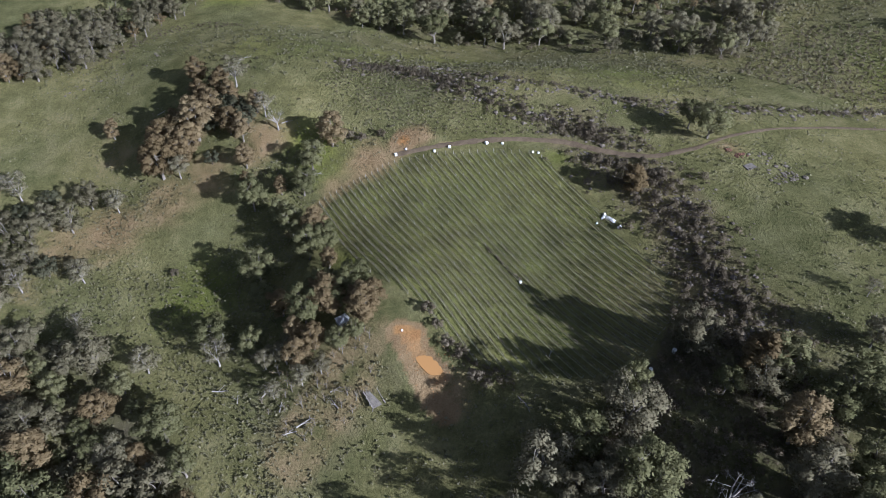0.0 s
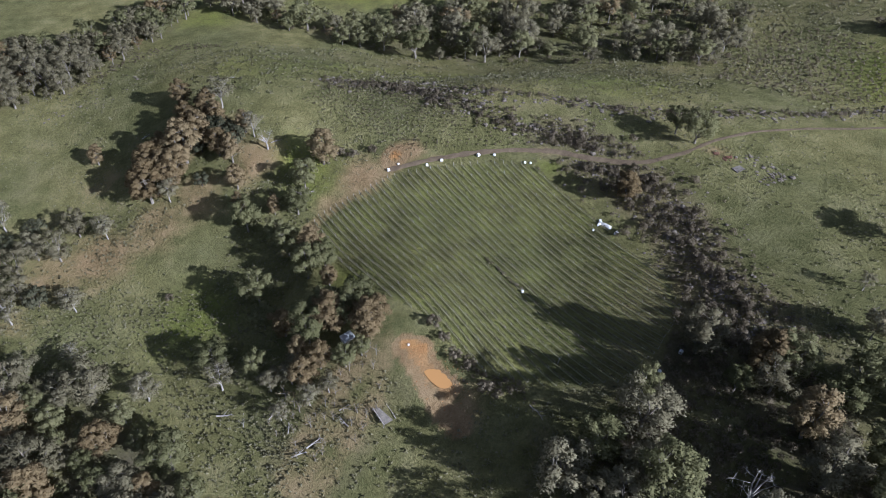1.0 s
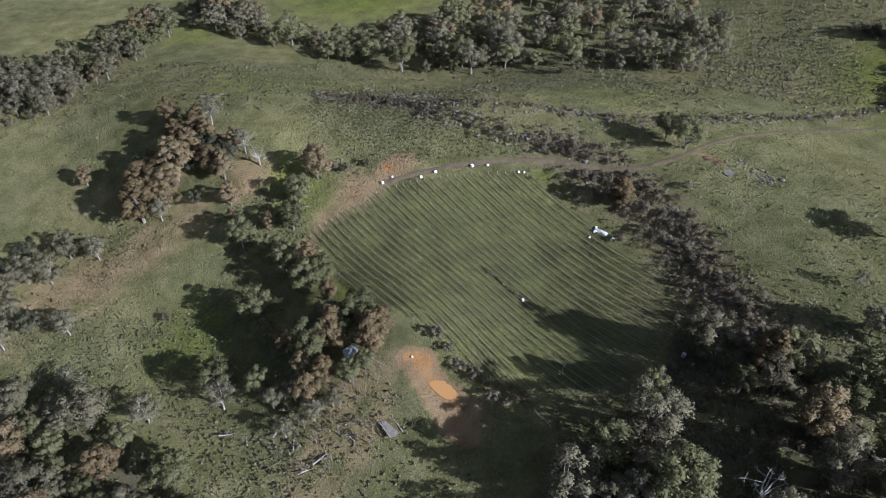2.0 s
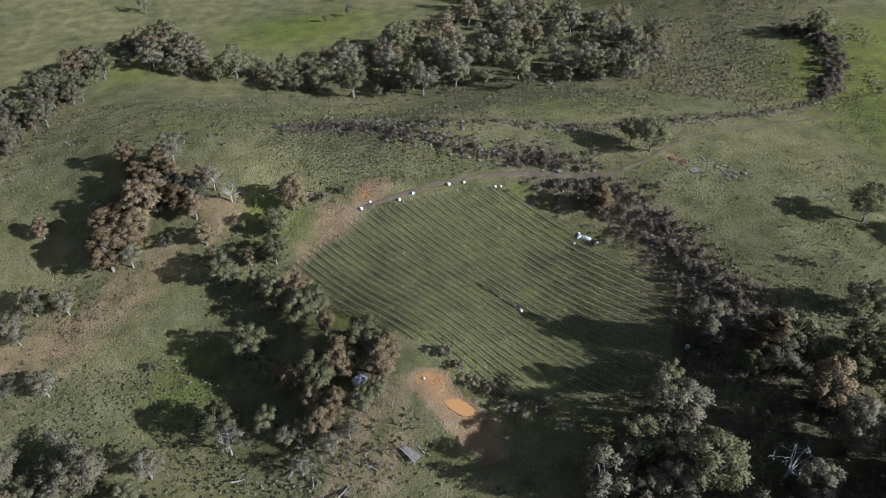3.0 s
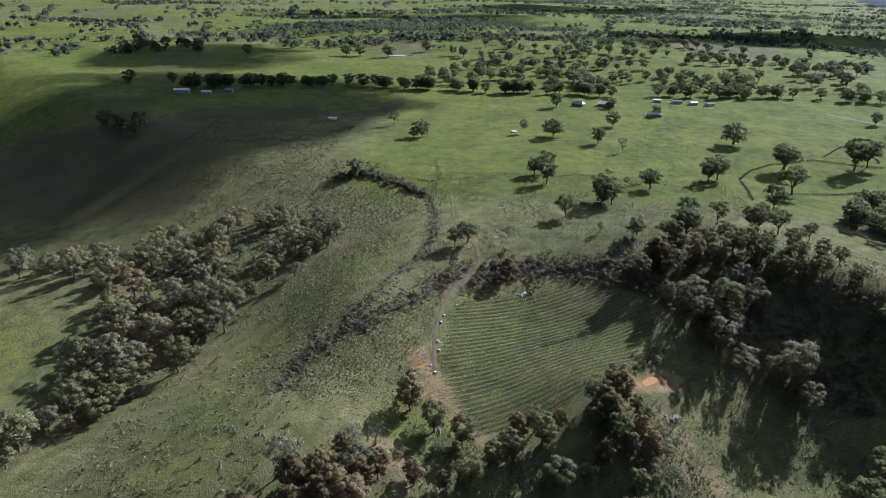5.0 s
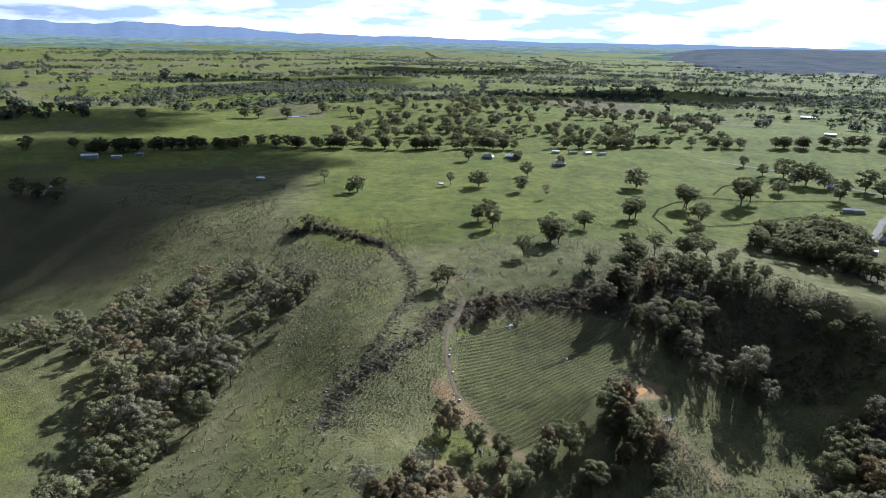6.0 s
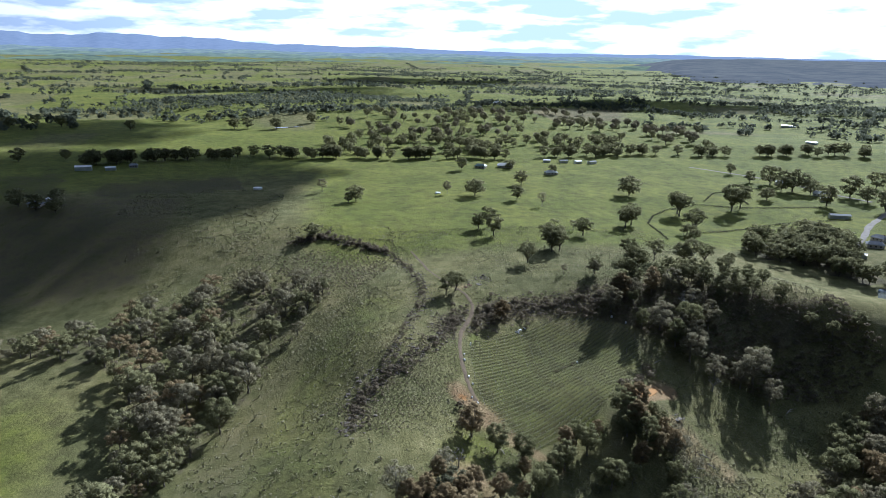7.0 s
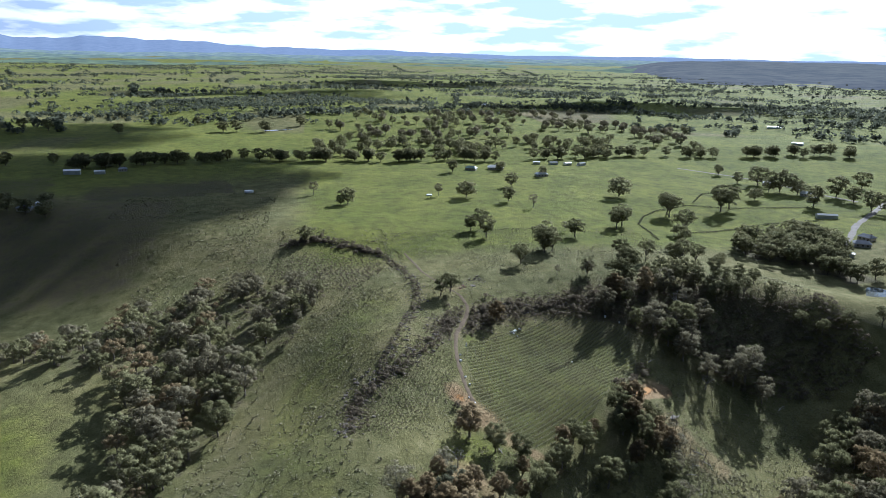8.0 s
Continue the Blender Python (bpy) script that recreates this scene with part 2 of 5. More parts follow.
LEAF_GREEN = foliage("gum_leaves", (0.118, 0.118, 0.056), (0.184, 0.181, 0.088), (0.244, 0.234, 0.124))
LEAF_BROWN = foliage("browned_leaves", (0.150, 0.112, 0.058), (0.228, 0.174, 0.094), (0.292, 0.232, 0.132))
LEAF_GREY = foliage("grey_leaves", (0.132, 0.118, 0.070), (0.200, 0.180, 0.112), (0.258, 0.236, 0.152))
LEAF_DARK = foliage("dark_leaves", (0.050, 0.054, 0.034), (0.090, 0.092, 0.056), (0.135, 0.134, 0.084))
LEAF_FAR = foliage("far_gum_leaves", (0.056, 0.066, 0.044), (0.088, 0.098, 0.066), (0.122, 0.132, 0.092))
HEATH = foliage("heath", (0.108, 0.088, 0.060), (0.190, 0.160, 0.112), (0.278, 0.240, 0.174))
TUSSOCK = foliage("tussock_grass", (0.098, 0.091, 0.052), (0.165, 0.153, 0.092), (0.240, 0.224, 0.150), 0.2)
VINE = mottled("vine_wood", (0.060, 0.050, 0.036), (0.125, 0.106, 0.078), 2.0, 0.9, 0.01)
POST = mottled("weathered_post", (0.20, 0.19, 0.17), (0.42, 0.40, 0.36), 2.0, 0.8, 0.01)
STRAW = mottled("dead_grass_strip", (0.12, 0.120, 0.062), (0.20, 0.190, 0.108), 0.8, 0.95, 0.03)
PLASTIC = mottled("white_plastic", (0.66, 0.66, 0.64), (0.84, 0.84, 0.82), 0.8, 0.55, 0.01)
TIN = mottled("galvanised_tin", (0.38, 0.40, 0.42), (0.62, 0.64, 0.66), 0.4, 0.45, 0.0, 0.6)
ROOF_PALE = mottled("pale_roof", (0.55, 0.56, 0.57), (0.78, 0.78, 0.78), 0.3, 0.5, 0.0)
ROOF_GREY = mottled("grey_roof", (0.14, 0.15, 0.16), (0.26, 0.27, 0.29), 0.3, 0.86, 0.0)
ROOF_GREEN = mottled("green_roof", (0.10, 0.16, 0.15), (0.18, 0.26, 0.24), 0.3, 0.55, 0.0)
WALL = mottled("rendered_wall", (0.42, 0.38, 0.32), (0.60, 0.56, 0.49), 0.4, 0.85, 0.01)
TIMBER = mottled("grey_timber", (0.09, 0.08, 0.07), (0.20, 0.18, 0.155), 1.5, 0.85, 0.02)
RUST = mottled("rusty_iron", (0.08, 0.042, 0.03), (0.18, 0.090, 0.058), 1.2, 0.75, 0.02)


def make_water(name, colour, rough):
    m, nt, b = material(name)
    b.inputs["Base Color"].default_value = (*colour, 1)
    b.inputs["Roughness"].default_value, b.inputs["Specular IOR Level"].default_value = rough, 0.5
    bump(nt, b, noise_node(nt, 1.5, 3), 0.15, 0.03)
    return m


MUDDY = make_water("muddy_water", (0.36, 0.195, 0.072), 0.9)
MUDDY.node_tree.nodes["Principled BSDF"].inputs["Specular IOR Level"].default_value = 0.08
DAM_WATER = make_water("dam_water", (0.10, 0.11, 0.10), 0.06)
m_glass, nt_glass, b_glass = material("dark_window")
b_glass.inputs["Base Color"].default_value, b_glass.inputs["Roughness"].default_value = (0.02, 0.025, 0.03, 1), 0.1
GLASS = m_glass


# ---- building blocks ----
def mesh_of(name, verts, faces, mats, index=None, soft=False):
    me = bpy.data.meshes.new(name)
    me.from_pydata(verts, [], faces)
    for m in mats if isinstance(mats, (list, tuple)) else [mats]:
        me.materials.append(m)
    if index is not None:
        me.polygons.foreach_set("material_index", index)
    if soft:
        me.polygons.foreach_set("use_smooth", [True] * len(me.polygons))
    me.update()
    return me


def part(name, me, parent, label="", at=None):
    ob = new(name, me)
    ob.parent = parent
    if at is not None:
        ob.matrix_basis = at
    if label:
        ob["label"] = label
    return ob


class Shape:
    """Gathers vertices and faces of one mesh."""

    def __init__(self):
        self.v, self.f = [], []

    def tube(self, a, b, ra, rb, n=5):
        a, b = Vector(a), Vector(b)
        w = (b - a).normalized()
        u = w.orthogonal().normalized()
        s = w.cross(u)
        i = len(self.v)
        for c, r in ((a, ra), (b, rb)):
            for k in range(n):
                t = 2 * math.pi * k / n
                self.v.append(tuple(c + r * (math.cos(t) * u + math.sin(t) * s)))
        for k in range(n):
            k2 = (k + 1) % n
            self.f.append((i + k, i + k2, i + n + k2, i + n + k))
        self.f.append(tuple(i + n + k for k in range(n)))
        self.f.append(tuple(i + n - 1 - k for k in range(n)))

    def box(self, lo, hi, turn=0.0, at=(0, 0, 0)):
        i = len(self.v)
        c, s = math.cos(turn), math.sin(turn)
        for z in (lo[2], hi[2]):
            for x, y in ((lo[0], lo[1]), (hi[0], lo[1]), (hi[0], hi[1]), (lo[0], hi[1])):
                self.v.append((at[0] + c * x - s * y, at[1] + s * x + c * y, at[2] + z))
        self.f += [(i + 3, i + 2, i + 1, i), (i + 4, i + 5, i + 6, i + 7)]
        self.f += [(i + k, i + (k + 1) % 4, i + 4 + (k + 1) % 4, i + 4 + k) for k in range(4)]

    def tuft(self, c, size, rnd):
        """A small spray of leaves or weeds: one bent, ragged blade pair."""
        i = len(self.v)
        d = Vector((rnd.gauss(0, 1), rnd.gauss(0, 1), rnd.gauss(0, 0.6))).normalized()
        e = d.orthogonal().normalized()
        e.rotate(Matrix.Rotation(rnd.uniform(0, 6.28), 3, d))
        n = d.cross(e)
        c = Vector(c)
        s = size * rnd.uniform(0.7, 1.3)
        self.v += [tuple(c - d * s), tuple(c + e * s * 0.55 + n * s * 0.18), tuple(c + d * s), tuple(c - e * s * 0.5 + n * s * 0.25)]
        self.f += [(i, i + 1, i + 2), (i, i + 2, i + 3)]

    def boulder(self, c, r, rnd):
        i = len(self.v)
        ring = 6
        top = rnd.uniform(0.55, 1.0)
        for lev, (h, w) in enumerate(((-0.35, 0.95), (0.3 * top, 1.0))):
            for k in range(ring):
                t = 2 * math.pi * (k + 0.4 * lev) / ring
                q = r * w * rnd.uniform(0.7, 1.2)
                self.v.append((c[0] + q * math.cos(t), c[1] + q * math.sin(t), c[2] + r * h * rnd.uniform(0.8, 1.2)))
        self.v.append((c[0] + r * rnd.uniform(-0.2, 0.2), c[1] + r * rnd.uniform(-0.2, 0.2), c[2] + r * 0.75 * top))
        for k in range(ring):
            k2 = (k + 1) % ring
            self.f.append((i + k, i + k2, i + ring + k2, i + ring + k))
            self.f.append((i + ring + k, i + ring + k2, i + 2 * ring))

    def mesh(self, name, mats, soft=False):
        return mesh_of(name, self.v, self.f, mats, None, soft)


def inside(x, y, poly):
    c, j = False, len(poly) - 1
    for i in range(len(poly)):
        (xi, yi), (xj, yj) = poly[i], poly[j]
        if (yi > y) != (yj > y) and x < (xj - xi) * (y - yi) / (yj - yi) + xi:
            c = not c
        j = i
    return c


def from_line(x, y, line):
    """Distance to a polyline."""
    best = 1e9
    for (ax, ay), (bx, by) in zip(line, line[1:]):
        dx, dy = bx - ax, by - ay
        t = max(0, min(1, ((x - ax) * dx + (y - ay) * dy) / (dx * dx + dy * dy)))
        best = min(best, math.hypot(x - ax - t * dx, y - ay - t * dy))
    return best


def from_line_array(x, y, line):
    best = np.full(x.shape, 1e9)
    for (ax, ay), (bx, by) in zip(line, line[1:]):
        dx, dy = bx - ax, by - ay
        t = np.clip(((x - ax) * dx + (y - ay) * dy) / (dx * dx + dy * dy), 0, 1)
        best = np.minimum(best, np.hypot(x - ax - t * dx, y - ay - t * dy))
    return best


def inside_array(x, y, poly):
    c = np.zeros(x.shape, bool)
    for (xi, yi), (xj, yj) in zip(poly, poly[-1:] + poly[:-1]):
        c ^= ((yi > y) != (yj > y)) & (x < (xj - xi) * (y - yi) / (yj - yi + 1e-9) + xi)
    return c.astype(float)


def spread(poly, count, apart, seed):
    """Places inside an outline, none closer together than given."""
    rnd = random.Random(seed)
    xs, ys = [p[0] for p in poly], [p[1] for p in poly]
    got = []
    for _ in range(count * 40):
        x, y = rnd.uniform(min(xs), max(xs)), rnd.uniform(min(ys), max(ys))
        if inside(x, y, poly) and all((x - a) ** 2 + (y - b) ** 2 > apart * apart for a, b in got):
            got.append((x, y))
            if len(got) >= count:
                break
    return got


# ---- outlines on the plan ----
VINEYARD = [(-44, 202), (-16, 216), (2, 217), (23, 215), (37, 212), (46, 200), (56, 186), (61, 172), (72, 152), (72, 138),
            (61, 123), (48, 114), (31, 117), (12, 125), (4, 133), (-5, 146), (-25, 164), (-36, 181)]
TRACK = [(-52, 190), (-45, 199), (-29, 211), (-16, 219.5), (-1, 221), (16, 221), (31, 219.5), (47, 216), (59, 210), (70, 205), (79, 203),
         (92, 205), (105, 211), (124, 217), (147, 221), (166, 222), (200, 226), (236, 235), (299, 252), (380, 276), (460, 299)]
CREEK_WOOD = [(112, 490), (127, 487), (136, 431), (151, 399), (163, 357), (172, 335), (162, 314), (145, 293), (127, 285), (102, 299), (78, 306), (48, 322),
              (26, 329), (-7, 339), (-40, 353), (-90, 383), (-128, 412), (-127, 440), (-100, 440), (-69, 396), (-40, 376), (-17, 380), (2, 390), (36, 387),
              (64, 410), (90, 450)]
CREEK_WEST = [(-202, 293), (-184, 303), (-168, 309), (-162, 324), (-152, 336), (-138, 368), (-130, 404), (-145, 400), (-160, 372), (-178, 350), (-194, 346),
              (-210, 334), (-225, 322)]
WEST_WOOD = [(-160, 152), (-132, 155), (-112, 143), (-90, 126), (-72, 105), (-66, 85), (-50, 60), (-20, 30), (-5, 6), (-3, -19),
             (-60, -20), (-120, 20), (-170, 70)]
HEATH_LINE = [(-50, 290), (-40, 277), (-19, 276), (6, 253), (27, 236), (48, 224), (59, 214), (70, 197), (78, 181), (82, 165), (83, 146), (86, 131), (90, 118)]
HEATH_NORTH = [(226, 315), (236, 294), (222, 262), (200, 242), (157, 233), (120, 230), (91, 231), (71, 236), (40, 246), (10, 262), (-15, 290)]
ROUGH_NE = [(168, 325), (202, 318), (214, 288), (195, 248), (158, 245), (128, 268)]
SHRUB_SLOPE = [(-52, 262), (-41, 276), (-19, 284), (12, 252), (49, 223), (46, 219), (19, 223), (-1, 226), (-28, 243)]
SLOPE_SE = [(72, 140), (92, 120), (98, 95), (92, 60), (78, 30), (62, 5), (40, 0), (35, 40), (32, 80), (45, 105), (60, 118)]


HAMLET_WOOD = [(201, -43), (217, -111), (190, -128), (121, -90), (94, -95), (96, -72), (140, -57), (164, -34)]
OPEN_WOOD = [(640, 300), (1150, 252), (1230, -250), (850, -352), (639, -274), (615, 37), (625, 188)]


# ---- ground ----
def fade(d, near, far):
    return 1 - smooth((d - near) / (far - near))


def make_ground():
    gx, gy = np.meshgrid(GRID_X, GRID_Y)
    gz = GRID_Z
    nx, ny = len(GRID_X), len(GRID_Y)
    verts = np.stack([gx, gy, gz], -1).reshape(-1, 3)
    idx = np.arange(nx * ny).reshape(ny, nx)
    faces = np.stack([idx[:-1, :-1], idx[:-1, 1:], idx[1:, 1:], idx[1:, :-1]], -1).reshape(-1, 4)
    me = mesh_of("ground", verts.tolist(), faces.tolist(), PASTURE, soft=True)
    soil, dry, lush = np.zeros(gx.shape), np.zeros(gx.shape), np.zeros(gx.shape)
    # bare red ground under the trees and round the workings: x, y, radius, strength
    for x, y, r, s in ((-14, 224, 5, 1), (-26, 218, 9, 0.75), (-38, 208, 6, 0.55), (-8, 227, 5, 0.9), (-70, 233, 10, 0.7), (-80, 248, 8, 0.7), (-92, 222, 12, 0.6),
                       (-108, 214, 14, 0.6), (-128, 204, 13, 0.75), (-142, 196, 13, 0.6), (-150, 172, 12, 0.4), (-28, 126, 10, 0.4),
                       (-36, 118, 9, 0.45), (-22, 140, 7, 0.35), (104, 204, 5, 0.5), (-135, 240, 10, 0.35), (-100, 250, 12, 0.5), (5, 116, 6, 0.6)):
        soil = np.maximum(soil, 0.98 * s * np.exp(-((gx - x) ** 2 + (gy - y) ** 2) / (2 * r * r)))
    soil = np.maximum(soil, 0.28 * fade(from_line_array(gx, gy, TRACK[:13]), 1.5, 4))
    soil = np.maximum(soil, 0.95 * fade(from_line_array(gx, gy, [(-11, 136), (-6, 128), (-1, 117), (4, 111)]), 2.5, 4.6))
    soil = np.maximum(soil, 1.75 * fade(from_line_array(gx, gy, [(-11, 136.8), (-5.5, 135)]), 1.2, 4.4))
    soil = np.maximum(soil, 1.5 * fade(from_line_array(gx, gy, [(-8, 134), (-4, 129), (1, 122)]), 2.4, 4.8))
    soil = np.maximum(soil, 0.55 * fade(from_line_array(gx, gy, TRACK[:4]), 1.5, 5.5))
    soil = np.maximum(soil, 0.4 * fade(from_line_array(gx, gy, [(-40, 108), (-34, 118), (-26, 126), (-22, 138)]), 7, 15))
    soil = np.maximum(soil, 1.9 * np.exp(-((gx + 13) ** 2 + (gy - 226) ** 2) / 26))
    litter = np.zeros(gx.shape)
    for outline, s in ((CREEK_WOOD, 0.36), (CREEK_WEST, 0.34), (WEST_WOOD, 0.5), (SLOPE_SE, 0.45), (HAMLET_WOOD, 0.6)):
        litter = np.maximum(litter, s * inside_array(gx, gy, outline))
    litter = np.maximum(litter, 0.12 * fade(from_line_array(gx, gy, HEATH_LINE[5:]), 5, 14))
    reach = np.hypot(gx + 300, gy - 290)
    plain = np.sin(gx * 0.0021 + 0.002 * gy) * np.sin(gy * 0.0033 - 0.7) + 0.6 * np.sin(gx * 0.0068) * np.sin(gy * 0.0059 + 1)
    litter = np.maximum(litter, smooth((reach - 2300) / 1200) * smooth((plain - 0.55) / 0.3) * 0.2)
    dry = np.maximum(dry, 0.34 * fade(from_line_array(gx, gy, HEATH_LINE), 7, 20))
    dry = np.maximum(dry, 0.85 * fade(from_line_array(gx, gy, HEATH_LINE[5:]), 8, 15))
    dry = np.maximum(dry, 0.38 * fade(from_line_array(gx, gy, HEATH_NORTH), 5, 16))
    dry = np.maximum(dry, 0.45 * fade(from_line_array(gx, gy, [(-60, 336), (20, 322), (80, 294), (130, 276), (170, 262)]), 6, 20))
    dry = np.maximum(dry, 0.5 * fade(from_line_array(gx, gy, [(-40, 110), (-25, 125), (-35, 150)]), 10, 25))
    dry = np.maximum(dry, 0.42 * fade(from_line_array(gx, gy, [(150, 290), (200, 330), (240, 400)]), 30, 70))
    dry = np.maximum(dry, 0.4 * np.exp(-((gx + 150) / 55) ** 2 - ((gy - 245) / 60) ** 2))
    dry = np.maximum(dry, 0.5 * fade(from_line_array(gx, gy, SLOPE_SE), 10, 30))
    d = np.hypot(gx - 40, gy - 180)
    lush = np.maximum(lush, 0.66 * smooth((gx - 150) / 60) * smooth((340 - gy) / 60))
    lush = np.maximum(lush, 0.7 * smooth((d - 380) / 200))
    lush = np.maximum(lush, 0.75 * np.exp(-((gx + 20) / 70) ** 2 - ((gy - 440) / 40) ** 2))
    for x, y, r in ((-30, 168, 9), (-45, 222, 12), (-55, 232, 9), (74, 147, 6), (45, 210, 5), (-85, 170, 16), (-120, 395, 18), (112, 310, 8)):
        lush = np.maximum(lush, 0.62 * np.exp(-((gx - x) ** 2 + (gy - y) ** 2) / (2 * r * r)))
    lush = np.maximum(lush, 0.4 * fade(from_line_array(gx, gy, [(-80, 300), (-20, 300), (40, 290), (90, 262)]), 10, 36))
    lush = np.maximum(lush, 0.4 * inside_array(gx, gy, VINEYARD))
    lush = np.where(np.isfinite(lush), lush, 0)
    # ploughed and rough paddocks in the dip to the north-east
    dip = smooth((gx - 170) / 50) * smooth((430 - gx) / 60) * smooth((gy - 395) / 40) * smooth((700 - gy) / 60)
    dry, lush, litter = np.maximum(dry, 0.62 * dip), lush * (1 - dip), np.maximum(litter, 0.42 * dip)
    # dark crop and brown fallow beyond the tank
    litter = np.maximum(litter, 0.5 * inside_array(gx, gy, [(467, 525), (500, 386), (420, 370), (396, 509)]))
    dry = np.maximum(dry, 0.8 * inside_array(gx, gy, [(1261, -142), (1415, -448), (1070, -316), (1054, -168)]))
    litter = np.maximum(litter, 0.45 * inside_array(gx, gy, [(491, 632), (522, 577), (386, 528), (412, 600)]))
    far = smooth((d - 700) / 300)
    cell = np.sin(gx * 0.0047 + np.floor(gy / 310) * 2.3) * np.sin(gy * 0.0061 + np.floor(gx / 420) * 1.7)
    dry = np.maximum(dry, far * smooth((cell - 0.35) / 0.2) * 0.18)
    lush = lush * (1 - far * 0.75 * smooth((-cell - 0.1) / 0.3))
    at = me.color_attributes.new("cover", "FLOAT_COLOR", "POINT")
    at.data.foreach_set("color", np.stack([soil, dry, lush, litter], -1).reshape(-1).astype(np.float32))
    tagged(new("ground", me), "rolling green winter pasture with bare red patches", "ground", kind="structure")


make_ground()


def ribbon(name, line, width, mat, lift, seed=0, step=1.6, wobble=0.25):
    """A strip that lies on the ground along a line."""
    rnd = random.Random(seed)
    pts = []
    for (ax, ay), (bx, by) in zip(line, line[1:]):
        n = max(1, int(math.hypot(bx - ax, by - ay) / step))
        pts += [(ax + (bx - ax) * k / n, ay + (by - ay) * k / n) for k in range(n)]
    pts.append(line[-1])
    for _ in range(3):
        pts = [pts[0]] + [((a[0] + 2 * b[0] + c[0]) / 4, (a[1] + 2 * b[1] + c[1]) / 4) for a, b, c in zip(pts, pts[1:], pts[2:])] + [pts[-1]]
    v, f = [], []
    across = (-0.5, -0.25, 0.0, 0.25, 0.5)
    for i, (x, y) in enumerate(pts):
        a, b = pts[max(0, i - 1)], pts[min(len(pts) - 1, i + 1)]
        t = math.atan2(b[1] - a[1], b[0] - a[0])
        w = width * (1 + rnd.uniform(-wobble, wobble))
        for k in across:
            px, py = x - math.sin(t) * w * k, y + math.cos(t) * w * k
            v.append((px, py, z_at(px, py) + lift * (1 if abs(k) < 0.5 else 0.3)))
    n = len(across)
    for i in range(len(pts) - 1):
        for k in range(n - 1):
            f.append((i * n + k, (i + 1) * n + k, (i + 1) * n + k + 1, i * n + k + 1))
    return mesh_of(name, v, f, mat, soft=True)


tagged(new("dirt_track", ribbon("dirt_track", TRACK[3:12], 2.1, DIRT, 0.16, 1)), "brown dirt farm track curving over the pasture", "track", kind="structure")
tagged(new("grassy_track", ribbon("grassy_track", TRACK[11:17], 1.5, DIRT, 0.12, 2)), "faint earthen wheel track running on across pasture", "track", kind="structure")


# ---- trees ----
class Leaves:
    """Sprays of leaves: ragged three-cornered blades, each lit as part of the clump that it sits on."""

    def __init__(self, seed):
        self.rng = np.random.default_rng(seed)
        self.v, self.n = [], []

    def sprays(self, c, out, size, wild=0.2):
        rng, k = self.rng, len(c)
        d = rng.normal(size=(k, 3)) * (1, 1, 0.75)
        d /= np.linalg.norm(d, axis=1)[:, None]
        e = np.cross(d, rng.normal(size=(k, 3)))
        e /= np.linalg.norm(e, axis=1)[:, None] + 1e-9
        n = np.cross(d, e)
        turned = np.where((n * out).sum(1) > 0, -1.0, 1.0)[:, None]
        e, n = e * turned, n * turned
        s = size * rng.uniform(0.6, 1.35, (k, 1))
        self.v.append(np.stack([c - d * s, c + e * s * 0.95 + n * s * 0.2, c + d * s * 0.9], 1).reshape(-1, 3))
        lit = out + rng.normal(size=(k, 3)) * wild
        lit /= np.linalg.norm(lit, axis=1)[:, None]
        self.n.append(np.repeat(lit, 3, 0))

    def clump(self, c, r, count, size, heart, flat=0.85, under=-0.55):
        """A rounded, lumpy clump of sprays, thick above and open below."""
        rng = self.rng
        d = rng.normal(size=(count, 3))
        d[:, 2] = np.where(d[:, 2] < under * np.abs(d[:, 0] + 0.5), -d[:, 2], d[:, 2])
        d /= np.linalg.norm(d, axis=1)[:, None]
        lump = 1 + 0.16 * np.sin(d @ rng.normal(size=3) * 5 + rng.uniform(0, 6)) + 0.12 * np.sin(d @ rng.normal(size=3) * 9)
        p = np.asarray(c) + d * (1, 1, flat) * (r * lump * rng.uniform(0.62, 1.08, count))[:, None]
        away = np.asarray(c) - np.asarray(heart)
        away = away / (np.linalg.norm(away) + 1e-9)
        out = d + away * 0.35 + np.array((0, 0, 0.2))
        self.sprays(p, out / np.linalg.norm(out, axis=1)[:, None], size)

    def mesh(self, name, mat):
        v, n = np.concatenate(self.v), np.concatenate(self.n)
        me = mesh_of(name, v.tolist(), np.arange(len(v)).reshape(-1, 3).tolist(), mat, None, True)
        me.normals_split_custom_set_from_vertices(n.tolist())
        return me


